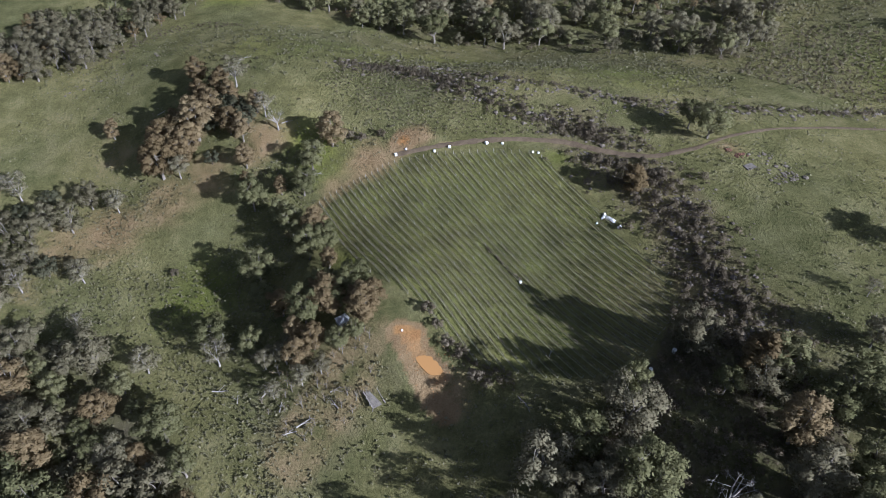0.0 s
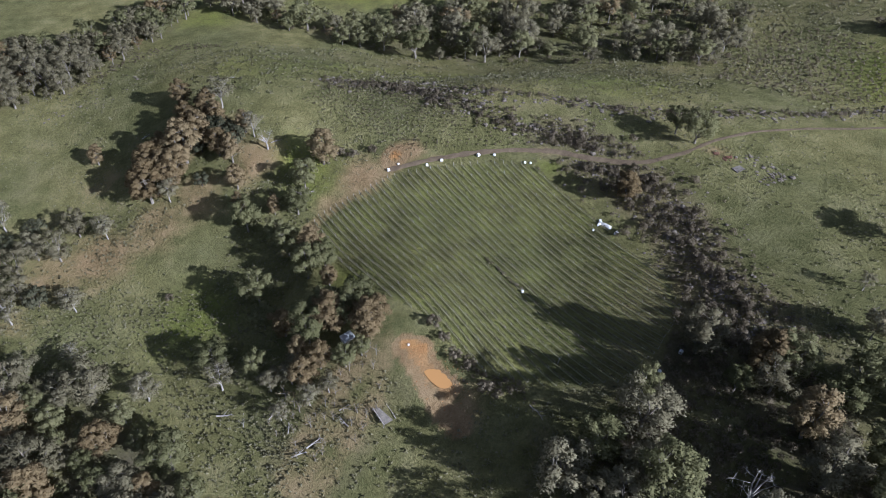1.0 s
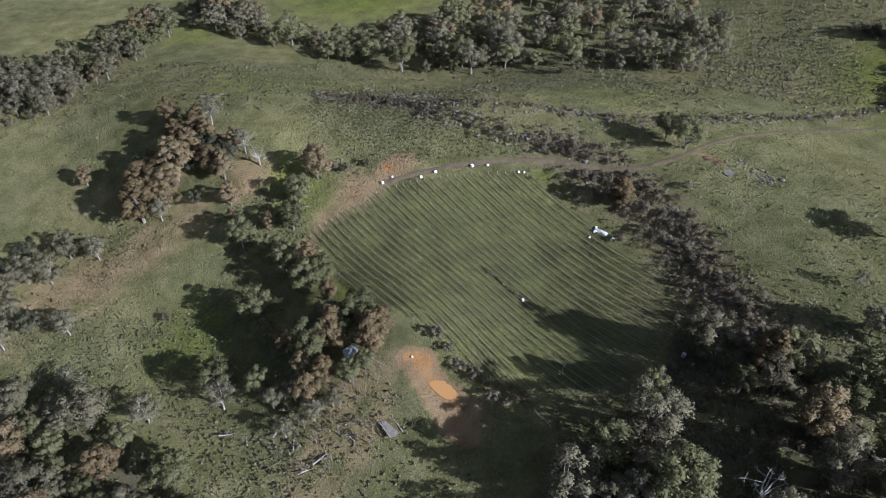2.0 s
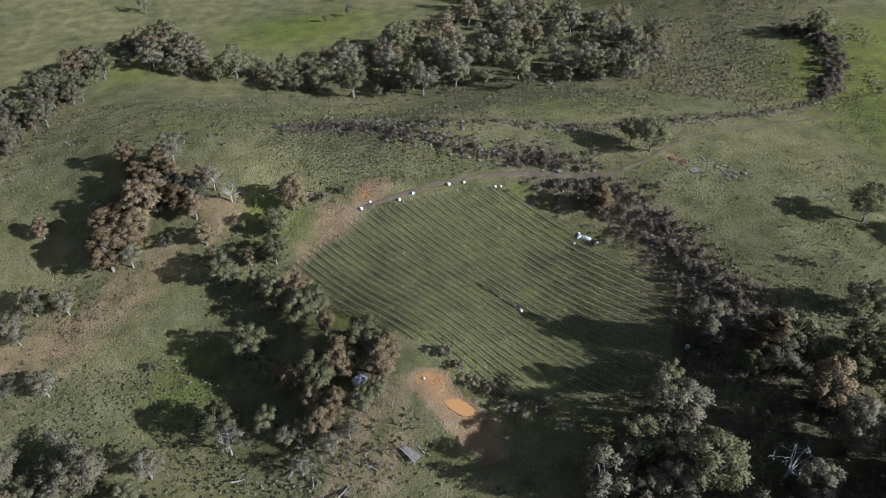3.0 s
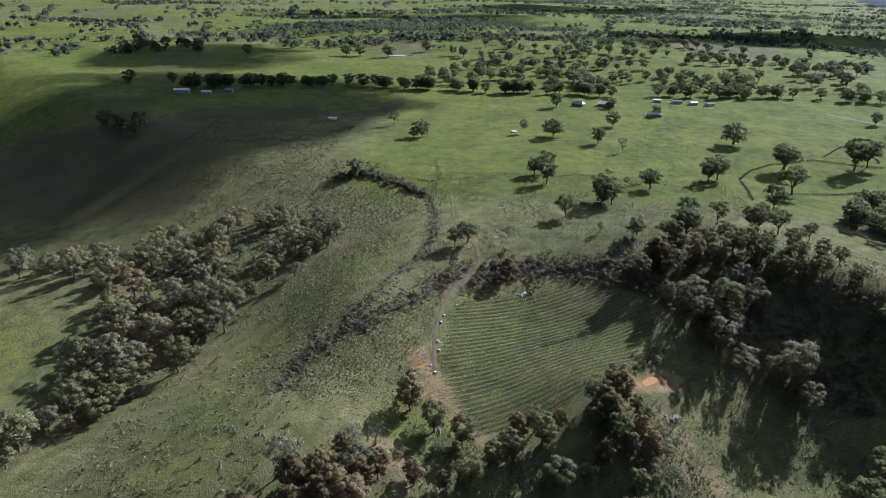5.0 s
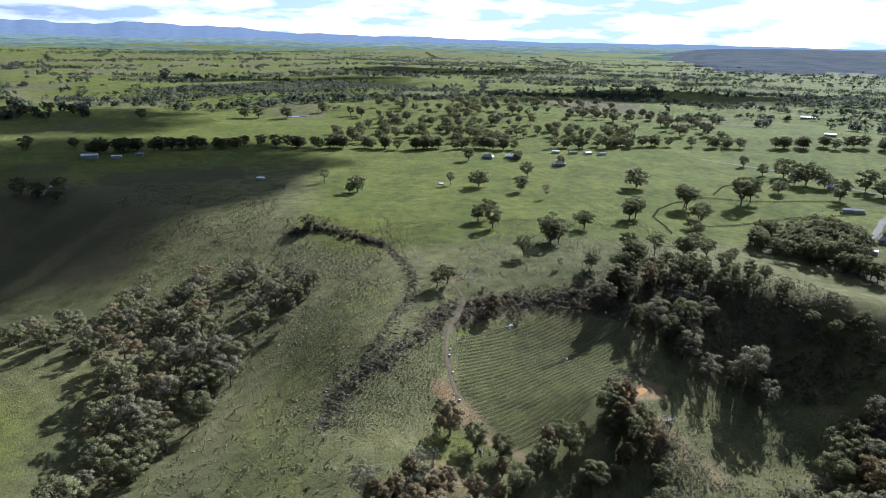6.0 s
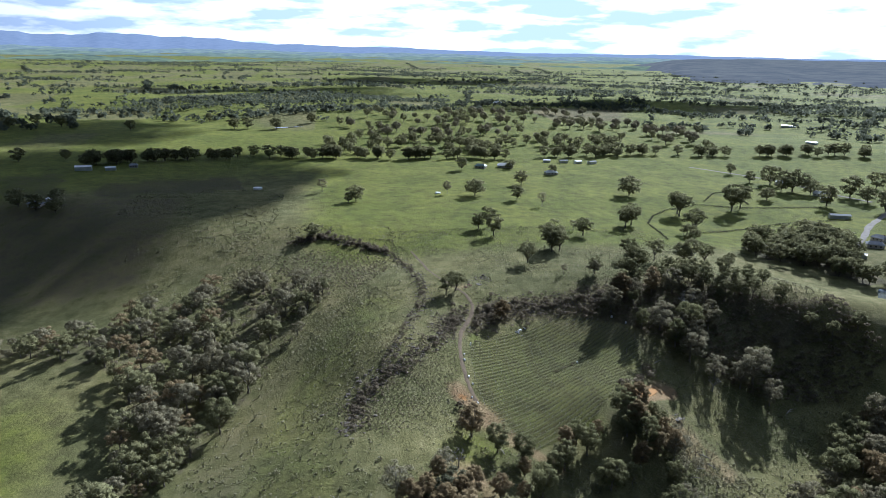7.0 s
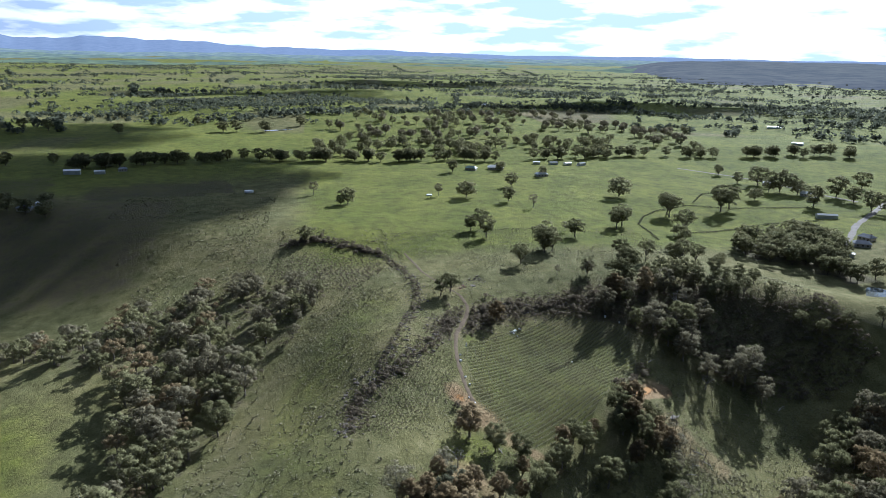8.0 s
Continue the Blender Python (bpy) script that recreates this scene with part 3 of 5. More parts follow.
def grow(height, spread_, seed, trunks=1, clumps=20, sprays=300, size=0.25, bare=False, low=0.3, base=0.3, thick=1.0, clump=0.30, peak=0.0):
    """A gum: forked trunk, limbs that reach to the clumps of its crown. base: where the crown begins, peak: how far it narrows upwards."""
    rnd = random.Random(seed)
    wood, leaf = Shape(), Leaves(seed)
    r = height * 0.02 * thick / math.sqrt(trunks)
    forks = []
    for k in range(trunks):
        a = 6.28 * k / trunks + rnd.uniform(-0.5, 0.5)
        lean = 0.10 if trunks == 1 else 0.3
        q = Vector((math.cos(a) * lean * rnd.random(), math.sin(a) * lean * rnd.random(), 1)) * height * low * rnd.uniform(0.85, 1.15)
        bend = q * 0.5 + Vector((rnd.uniform(-1, 1), rnd.uniform(-1, 1), 0)) * height * 0.02
        wood.tube((0, 0, -0.5), bend, r * 1.4, r * 1.05, 6)
        wood.tube(bend, q, r * 1.05, r * 0.85, 6)
        forks.append(q)
    # heads of the crown, spread over an upright rounded form
    mid, half = height * (base + 0.97) / 2, height * (0.97 - base) / 2
    heads, tries = [], 0
    while len(heads) < clumps and tries < 900:
        tries += 1
        d = Vector((rnd.gauss(0, 1), rnd.gauss(0, 1), rnd.gauss(0, 1))).normalized() * rnd.uniform(0.35, 1.0) ** 0.5
        w = 1 - peak * (d.z * 0.5 + 0.5)
        rad = spread_ * clump * rnd.uniform(0.75, 1.3) * (1 - 0.25 * max(0, d.z))
        p = Vector((d.x * (spread_ - rad * 0.6) * w, d.y * (spread_ - rad * 0.6) * w, mid + d.z * (half - rad * 0.6)))
        p += Vector((rnd.uniform(-1, 1), rnd.uniform(-1, 1), 0)) * spread_ * 0.12
        if all((p - o).length > 0.72 * (rad + t) * (1 - tries / 1800) for o, t in heads):
            heads.append((p, rad))
    heart = (0, 0, mid - half * 0.3)
    # main limbs first, finer branches from them
    limbs = []
    for p, rad in sorted(heads, key=lambda h: h[0].z)[:: max(1, len(heads) // 6)]:
        q = min(forks, key=lambda o: (o - p).length)
        knee = q.lerp(p, 0.5) + Vector((rnd.uniform(-1, 1), rnd.uniform(-1, 1), 0.6)) * height * 0.03
        wood.tube(q, knee, r * 0.65, r * 0.42, 5)
        wood.tube(knee, p, r * 0.42, r * 0.16, 4)
        limbs += [knee, knee.lerp(p, 0.5)]
    for p, rad in heads:
        q = min(limbs, key=lambda o: (o - p).length)
        wood.tube(q, p, r * 0.24, r * 0.08, 3)
        if bare:
            for _ in range(5):
                tip = p + Vector((rnd.gauss(0, 1), rnd.gauss(0, 1), rnd.uniform(-0.2, 1.4))) * height * 0.055
                wood.tube(p, tip, r * 0.12, r * 0.05, 3)
                wood.tube(p.lerp(tip, 0.6), tip + Vector((rnd.gauss(0, 1), rnd.gauss(0, 1), rnd.gauss(0, 1))) * height * 0.03, r * 0.07, r * 0.03, 3)
        if sprays:
            leaf.clump(p, rad, int(sprays * (rad / (spread_ * clump)) ** 2), size, heart)
    return wood, leaf


def tree_kind(name, label, category, bark, leaves, height, spread_, seed, **opts):
    wood, leaf = grow(height, spread_, seed, **opts)
    ob = tagged(new(name), label, category)
    part("trunk", wood.mesh("trunk", bark), ob)
    if leaf.v:
        part("crown", leaf.mesh("crown", leaves), ob)
    return ob


GREEN = [tree_kind("gum_tree", "olive-green gum tree with an open crown on pasture", "tree", BARK, LEAF_GREEN, 14, w, s, clumps=c, base=b, low=0.2)
         for s, c, w, b in ((11, 24, 4.6, 0.16), (12, 20, 5.0, 0.24), (13, 27, 4.4, 0.12), (14, 17, 4.8, 0.28))]
BROWN = [tree_kind("gum_tree", "brown-tinged gum tree with dense clumped crown", "tree", BARK, LEAF_BROWN, 14, w, s, clumps=c, base=0.12, low=0.2, peak=0.35, clump=0.27)
         for s, c, w in ((21, 30, 4.4), (22, 26, 4.8), (23, 28, 4.2))]
GREY = [tree_kind("gum_tree", "grey-green creekside gum tree with pale limbs", "tree", BARK, LEAF_GREY, 14, w, s, clumps=c, sprays=260, base=0.1, low=0.2)
        for s, c, w in ((31, 20, 5.0), (32, 16, 5.4), (33, 22, 4.6), (34, 14, 5.0))]
PALE = [tree_kind("bare_tree", "nearly bare pale-limbed tree with thin grey twigs", "tree", DEAD_WOOD, LEAF_GREY, 11, 3.6, s, clumps=20, sprays=n, size=0.2, bare=True, low=0.28, base=0.25, thick=0.8)
        for s, n in ((41, 130), (42, 90), (43, 170))]
DEAD = [tree_kind("dead_tree", "bleached leafless dead tree with forked limbs", "tree", DEAD_WOOD, LEAF_GREY, 12, 4.2, s, clumps=12, sprays=0, bare=True, low=0.3, thick=1.3)
        for s in (51,)]
DARK = [tree_kind("wattle_tree", "dark dense rounded tree among paler gums", "tree", DARK_BARK, LEAF_DARK, 8, 3.6, s, clumps=20, sprays=150, size=0.24, low=0.2, base=0.1, trunks=2)
        for s in (61, 62)]
BUSH = [tree_kind("bush", "low rounded grey-brown bush on the slope", "bush", DARK_BARK, HEATH, 4, 2.3, s, clumps=10, sprays=110, size=0.20, low=0.2, base=0.05, trunks=2)
        for s in (71, 72, 73)]
FAR = [tree_kind("paddock_tree", "dark-crowned gum tree standing in far paddocks", "tree", DARK_BARK, LEAF_GREEN, 14, w, s, clumps=c, sprays=80, size=0.66, base=b, low=0.13, clump=0.32)
       for s, c, w, b in ((81, 20, 6.4, 0.05), (82, 16, 6.0, 0.1), (83, 23, 7.0, 0.04), (84, 15, 5.6, 0.08))]

PROTO_HEIGHT = {"gum_tree": 14, "bare_tree": 11, "dead_tree": 12, "wattle_tree": 8, "bush": 4, "paddock_tree": 14}
used = set()
rnd_plant = random.Random(7)


def plant(kinds, x, y, h, group="", wide=1.0):
    """Set one tree of a kind at a place, scaled to its height. The first use of a model takes the model itself."""
    proto = next((k for k in kinds if k.name not in used), None) or rnd_plant.choice(kinds)
    s = 1.12 * h / PROTO_HEIGHT[proto.name.split(".")[0]]
    w = s * wide * rnd_plant.uniform(0.98, 1.22)
    m = pose(x, y, z_at(x, y) - 0.1, 0, 0, rnd_plant.uniform(0, 360)) @ Matrix.Diagonal((w, w, s, 1))
    if proto.name in used:
        ob = copy_thing(proto, m @ Matrix.Diagonal((1 / proto.scale[0], 1 / proto.scale[1], 1 / proto.scale[2], 1)))
    else:
        used.add(proto.name)
        ob = proto
        ob.matrix_basis = m
    if group:
        ob["group"] = group
    return ob


def plant_all(kinds, rows, group="", wide=1.0, tall=1.0):
    for x, y, h in rows:
        plant(kinds, x, y, h * tall, group, wide)


# brown cluster on the western shoulder
plant_all(BROWN, [(-140, 253, 10), (-105, 273, 12), (-98, 240, 20), (-91, 260, 13), (-111, 226, 20), (-113, 239, 16), (-78, 234, 13), (-75, 222, 11), (-103, 229, 14),
                  (-97, 250, 15), (-74, 247, 10), (-41, 227, 15), (67, 188, 12), (-106, 234, 15), (-117, 231, 13), (-86, 253, 12), (-101, 233, 15), (-92, 247, 15), (-108, 244, 14), (-84, 239, 12), (-100, 258, 12)], "brown gums on the shoulder", 1.1)
plant_all(DARK, [(-83, 246, 10), (-77, 241, 9), (-88, 250, 9), (-90, 227, 6), (-92, 243, 9)], "dark wattles")
plant_all(PALE, [(-86, 264, 14), (-169, 220, 14), (-127, 213, 11), (-130, 179, 11), (-122, 155, 11), (-95, 140, 12), (-70, 139, 13), (-151, 174, 13), (-103, 224, 11),
                 (-70, 244, 11), (114, 115, 11)], "bare trees", 1.1)
plant_all(DEAD, [(-64, 237, 9)], "dead trees")
# line of gums below the vineyard
plant_all(BROWN[:2] + GREEN[:1], [(-48, 217, 13), (-50, 206, 12), (-59, 208, 9), (-69, 203, 15), (-52, 188, 13), (-43, 185, 13), (-44, 175, 14), (-61, 170, 14), (-57, 194, 12),
                                  (-38, 178, 11), (-36, 168, 9), (-73, 212, 9)], "gums below the vineyard")
plant_all(BUSH, [(-30, 228, 4), (-35, 230, 4), (-22, 229, 3.5), (4, 131, 3), (8, 128, 3), (1, 137, 3), (-2, 142, 4), (12, 120, 3.5), (15, 117, 3), (-96, 180, 3)])
# copse round the shed
plant_all(BROWN[:2] + GREEN[:3], [(-73, 146, 14), (-58, 140, 12), (-41, 146, 16), (-34, 148, 16), (-22, 142, 15), (-30, 149, 13), (-19, 146, 11), (-29, 134, 9), (-42, 132, 12),
                              (-37, 136, 12), (-50, 152, 12), (-58, 159, 10), (-36, 153, 13), (-25, 152, 13), (-44, 141, 11), (-24, 136, 8)], "copse round the shed")
plant_all(PALE, [(-46, 134, 11), (-40, 126, 9), (-53, 134, 10), (-34, 128, 8), (-49, 124, 8)], "bare trees")
SAPLING = [tree_kind("bare_sapling", "thin leafless sapling in brown leaf litter", "sapling", BARK, LEAF_BROWN, 5, 1.5, s, clumps=8, sprays=6, size=0.2, bare=True, low=0.4) for s in (91, 92)]
PROTO_HEIGHT["bare_sapling"] = 5
for x, y in spread([(-52, 118), (-40, 108), (-22, 112), (-16, 130), (-22, 142), (-40, 136), (-54, 130)], 42, 2.2, 15):
    plant(SAPLING, x, y, rnd_plant.uniform(3, 6), "saplings in the leaf litter")
# western fringe
plant_all(GREY + GREEN[:1], [(-152, 205, 13), (-143, 204, 14), (-139, 216, 13), (-156, 196, 13), (-164, 198, 14), (-163, 187, 11), (-157, 179, 12), (-156, 167, 12), (-172, 205, 13),
                             (-178, 188, 14), (-168, 180, 13), (-175, 170, 14), (-185, 215, 14), (-190, 200, 14), (-124, 145, 11), (-141, 147, 13), (-138, 152, 11), (-152, 186, 11)],
          "western fringe trees", 1.1)
plant_all(DARK, [(-164, 209, 8), (-156, 218, 8), (-144, 182, 9)], "dark wattles")
# trees of the south-eastern slope
plant_all(GREEN[:3] + GREY[:3], [(28, 89, 18), (37, 94, 16), (49, 98, 17), (50, 80, 18), (20, 78, 14), (16, 64, 17), (6, 52, 15), (46, 86, 13), (70, 120, 16), (82, 102, 13), (95, 94, 12), (83, 75, 16), (74, 104, 10),
                                 (55, 64, 17), (20, 54, 22), (34, 82, 14), (52, 108, 12), (41, 80, 14), (30, 44, 14), (69, 68, 13)], "gums on the south-eastern slope")
plant_all(BROWN[:2], [(84, 88, 17), (83, 109, 16)], "gums on the south-eastern slope")
plant_all(DEAD, [(66, 74, 13), (12, 83, 9)], "dead trees")
# along the top of the scarp
plant_all(GREEN, [(101, 98, 17), (113, 86, 19), (88, 107, 15), (128, 40, 19), (92, 66, 17), (86, 52, 14), (83, 35, 14), (128, 10, 11), (65, 11, 13), (44, 5, 9), (35, -3, 10),
                  (35, -19, 11), (74, 44, 13), (150, 76, 15), (141, 60, 16), (131, 27, 16), (119, 84, 17), (134, 42, 15), (98, 56, 14), (100, 31, 13),
                  (62, 14, 10), (34, -42, 12), (108, 66, 12), (96, 78, 14), (90, 20, 11)], "gums along the scarp")
for x, y in spread([(62, 8), (78, 40), (84, 62), (98, 84), (104, 70), (96, 30), (78, 5)], 12, 7.0, 14):
    plant(GREEN + GREY[:1], x, y, rnd_plant.uniform(7, 13), "gums along the scarp")
# lone trees of the plateau
plant_all(GREEN, [(97, 210, 9), (92, 217, 8), (146, 151, 10), (113, 92, 10), (172, 125, 13), (176, 118, 10), (251, 155, 12), (246, 165, 9), (251, 34, 13), (298, -40, 15),
                  (311, -101, 18), (240, -24, 15), (119, 112, 8), (220, 84, 10), (186, 10, 14), (185, 121, 14), (262, 24, 13), (306, -42, 15), (318, -114, 16), (224, 157, 12)], "lone trees of the plateau", 1.15, 1.4)
plant_all(PALE, [(409, 293, 14), (393, 167, 13), (330, 85, 13), (237, 86, 9), (121, 133, 7), (225, 100, 7)], "bare trees")
plant_all(FAR, [(360, 261, 11), (356, 268, 7), (382, 140, 12), (359, 102, 11), (379, -24, 14), (537, 125, 12), (440, 76, 11), (545, 62, 8), (502, 20, 9), (634, -84, 12),
                (420, -212, 16), (381, -214, 17), (311, -203, 16), (345, -255, 17), (383, -318, 14), (345, -160, 9), (433, -195, 10), (279, -241, 15), (266, -250, 14),
                (382, -201, 12), (364, -223, 12), (317, -253, 12), (488, -203, 10)], "paddock trees", 1.1, 1.35)
plant_all(GREY, [(-119, 496, 13), (-95, 588, 15), (-78, 589, 11), (10, 484, 7), (11, 451, 8), (-5, 446, 5), (62, 489, 15), (95, 477, 18), (81, 414, 12), (70, 555, 9), (-62, 605, 12)],
          "trees of the green paddock")
plant_all(FAR, [(927, 750, 14), (916, 709, 13), (1072, 504, 12), (927, 442, 13), (935, 420, 15), (937, 373, 14), (1019, 316, 13), (882, 595, 12), (610, 603, 9), (589, 648, 12),
                (383, 570, 12), (351, 527, 10), (365, 548, 12), (372, 532, 11), (237, 300, 8), (900, 780, 13), (880, 800, 12)], "paddock trees", 1.1, 1.35)


def grove(name, places, leaves, label, seed, sprays=125, size=0.40):
    """The inner trees of a wood, too many to tell apart, joined into one object."""
    rnd = random.Random(seed)
    kinds = []
    for k, leaf in enumerate(leaves):
        wood_, leaf_ = grow(14, 5.4, seed * 10 + k, clumps=(18, 14, 22)[k % 3], sprays=sprays, size=size, low=0.28, base=0.18)
        kinds.append((wood_.mesh("trunk", BARK), leaf_.mesh("crown", leaf)))
    v, f, mi, mats, nrm, base = [], [], [], [], [], 0
    for x, y, h in places:
        proto = rnd.choice(kinds)
        s = 1.12 * h / 14
        w = s * rnd.uniform(1.0, 1.3)
        m = np.array(pose(x, y, z_at(x, y) - 0.1, 0, 0, rnd.uniform(0, 360)) @ Matrix.Diagonal((w, w, s, 1)))
        for me in proto:
            if me.materials[0] not in mats:
                mats.append(me.materials[0])
            co = np.empty(len(me.vertices) * 3)
            me.vertices.foreach_get("co", co)
            co = co.reshape(-1, 3) @ m[:3, :3].T + m[:3, 3]
            v.append(co)
            no = np.empty(len(me.loops) * 3, np.float32)
            me.corner_normals.foreach_get("vector", no)
            nrm.append(no.reshape(-1, 3) @ (m[:3, :3] / np.linalg.norm(m[:3, :3], axis=0)).T)
            f += [tuple(base + i for i in p.vertices) for p in me.polygons]
            mi += [mats.index(me.materials[0])] * len(me.polygons)
            base += len(co)
    me = mesh_of(name, np.concatenate(v).tolist(), f, mats, mi, soft=True)
    me.normals_split_custom_set(np.concatenate(nrm).tolist())
    return tagged(new(name, me), label, "woods", kind="stuff")


def wood(outline, count, apart, seed, kinds, near, group, name, label):
    """Trees that the flight passes nearest stand singly; those behind them are one grove."""
    rnd = random.Random(seed)
    behind = []
    for x, y in spread(outline, count, apart, seed):
        h = rnd.uniform(5, 10) if rnd.random() < 0.38 else rnd.uniform(10, 18)
        if outline is CREEK_WOOD and x > 60:
            if rnd.random() < 0.3:
                continue
            h *= 0.8
        if near(x, y):
            plant(kinds, x, y, h, group, 1.1)
        else:
            behind.append((x, y, h))
    grove(name, behind, [LEAF_GREY, LEAF_GREEN, LEAF_GREY, LEAF_GREEN, LEAF_BROWN], label, seed)


wood(CREEK_WOOD, 235, 6.1, 3, GREY + GREEN, lambda x, y: y < 0.35 * x + 346 and y < 352, "creek wood", "creek_grove", "grey-green gum wood along the creek")
wood(CREEK_WEST, 80, 5.6, 4, GREY + BROWN[:1], lambda x, y: y < 332, "creek wood", "western_grove", "grey gum wood in the western gully")
wood(WEST_WOOD, 190, 6.6, 5, GREEN + GREY + BROWN, lambda x, y: y > 104, "western wood", "slope_grove", "mixed gum wood at the foot of the slope")
# open woodland beyond the plateau
beyond = []
for x, y in spread(OPEN_WOOD, 330, 13.0, 6):
    if noise.noise(Vector((x * 0.011, y * 0.011, 4.4))) < -0.06:
        continue
    h = rnd_plant.uniform(11, 17)
    if math.hypot(x + 300, y - 290) < 1130:
        plant(FAR, x, y, h, "open woodland", 1.05)
    else:
        beyond.append((x, y, h))
grove("open_grove", beyond, [LEAF_GREEN, LEAF_GREEN, LEAF_GREY], "scattered dark gums in open woodland", 16, 50, 0.8)
TREE_LINE = [(571, 563), (603, 501), (633, 390), (630, 260), (626, 147), (628, 29), (653, -148), (625, -266), (599, -383), (556, -501)]
rnd_line = random.Random(8)
for (ax, ay), (bx, by) in zip(TREE_LINE, TREE_LINE[1:]):
    for k in range(16 if ay > 200 else 8):
        t = rnd_line.random()
        plant(FAR, ax + (bx - ax) * t + rnd_line.uniform(-9, 9), ay + (by - ay) * t + rnd_line.uniform(-9, 9), rnd_line.uniform(12, 17), "road-side tree line", 1.1)
for x, y in spread(HAMLET_WOOD, 52, 7.5, 9):
    plant(FAR, x, y, rnd_plant.uniform(11, 16), "hamlet wood", 1.05)


def far_woods():
    """Woods and hedgerow trees of the far country, too many to count: low rounded clumps of sprays."""
    rnd = random.Random(10)
    leaf = Leaves(10)

    def clump(x, y, h, w, n=16):
        leaf.clump((x, y, z_at(x, y) + h * 0.42), w, n, h * 0.36, (x, y, -60), 0.5 * h / w)

    def row(x, y, a, count, gap, jump, h, w):
        for j in range(count):
            t = j * gap * rnd.uniform(0.85, 1.2)
            px, py = x + t * math.cos(a) + rnd.gauss(0, jump), y + t * math.sin(a) + rnd.gauss(0, jump)
            if math.hypot(px - 40, py - 180) > 1000 and not inside(px, py, OPEN_WOOD):
                clump(px, py, h * rnd.uniform(0.7, 1.25), w * rnd.uniform(0.7, 1.3))

    # dark plantation band
    for x, y in spread([(1158, 774), (1381, 670), (1628, 516), (1813, 219), (1650, -34), (1500, -13), (1540, 216), (1330, 472)], 520, 13, 11):
        clump(x, y, rnd.uniform(8, 11), 8, 12)
    # hedgerows along the edges of paddocks, mostly across the line of sight
    for k in range(190):
        d, q = 1000 * (7.0 ** rnd.random()), radians(rnd.uniform(56, 146))
        x, y = -300 + d * math.sin(q), 290 + d * math.cos(q)
        across = rnd.random() < 0.8
        a = -q + (0 if across else 1.57) + rnd.uniform(-0.2, 0.2)
        row(x, y, a, int(rnd.uniform(14, 40)), 9 + d * 0.0022, 3 + d * 0.001, 10, 5 + d * 0.0009)
    # single trees and small groups
    for k in range(560):
        d, q = 950 * (5.5 ** rnd.random()), radians(rnd.uniform(54, 148))
        row(-300 + d * math.sin(q), 290 + d * math.cos(q), rnd.uniform(0, 6.28), rnd.choice((1, 1, 2, 3, 5)), 16, 9, 11, 6)
    # belts of wood lying across the plain
    for k in range(30):
        d, q = 1700 * (4.5 ** rnd.random()), radians(rnd.uniform(56, 132))
        cx, cy, long = -300 + d * math.sin(q), 290 + d * math.cos(q), rnd.uniform(0.05, 0.16) * d
        for _ in range(int(rnd.uniform(50, 90))):
            t, o = rnd.uniform(-1, 1) * long, rnd.gauss(0, 0.016 * d)
            clump(cx + t * math.cos(q) + o * math.sin(q), cy - t * math.sin(q) + o * math.cos(q), rnd.uniform(10, 15), 10 + d * 0.003, 13)
    tagged(new("far_woods", leaf.mesh("far_woods", LEAF_FAR)), "far hedgerows and dark woods across the plain", "woods", kind="stuff")


far_woods()


# ---- vineyard ----
ROW_WAY = Vector((0.53, -0.848, 0)).normalized()
ROW_SIDE = Vector((0.848, 0.53, 0)).normalized()
ROW_GAP = 2.4


def post_mesh(h, r, lean):
    s = Shape()
    s.tube((0, 0, -0.3), (lean, 0, h), r, r * 0.9, 6)
    return s.mesh("post", POST)


LINE_POST, END_POST = post_mesh(1.5, 0.04, 0.0), post_mesh(1.6, 0.06, 0.3)


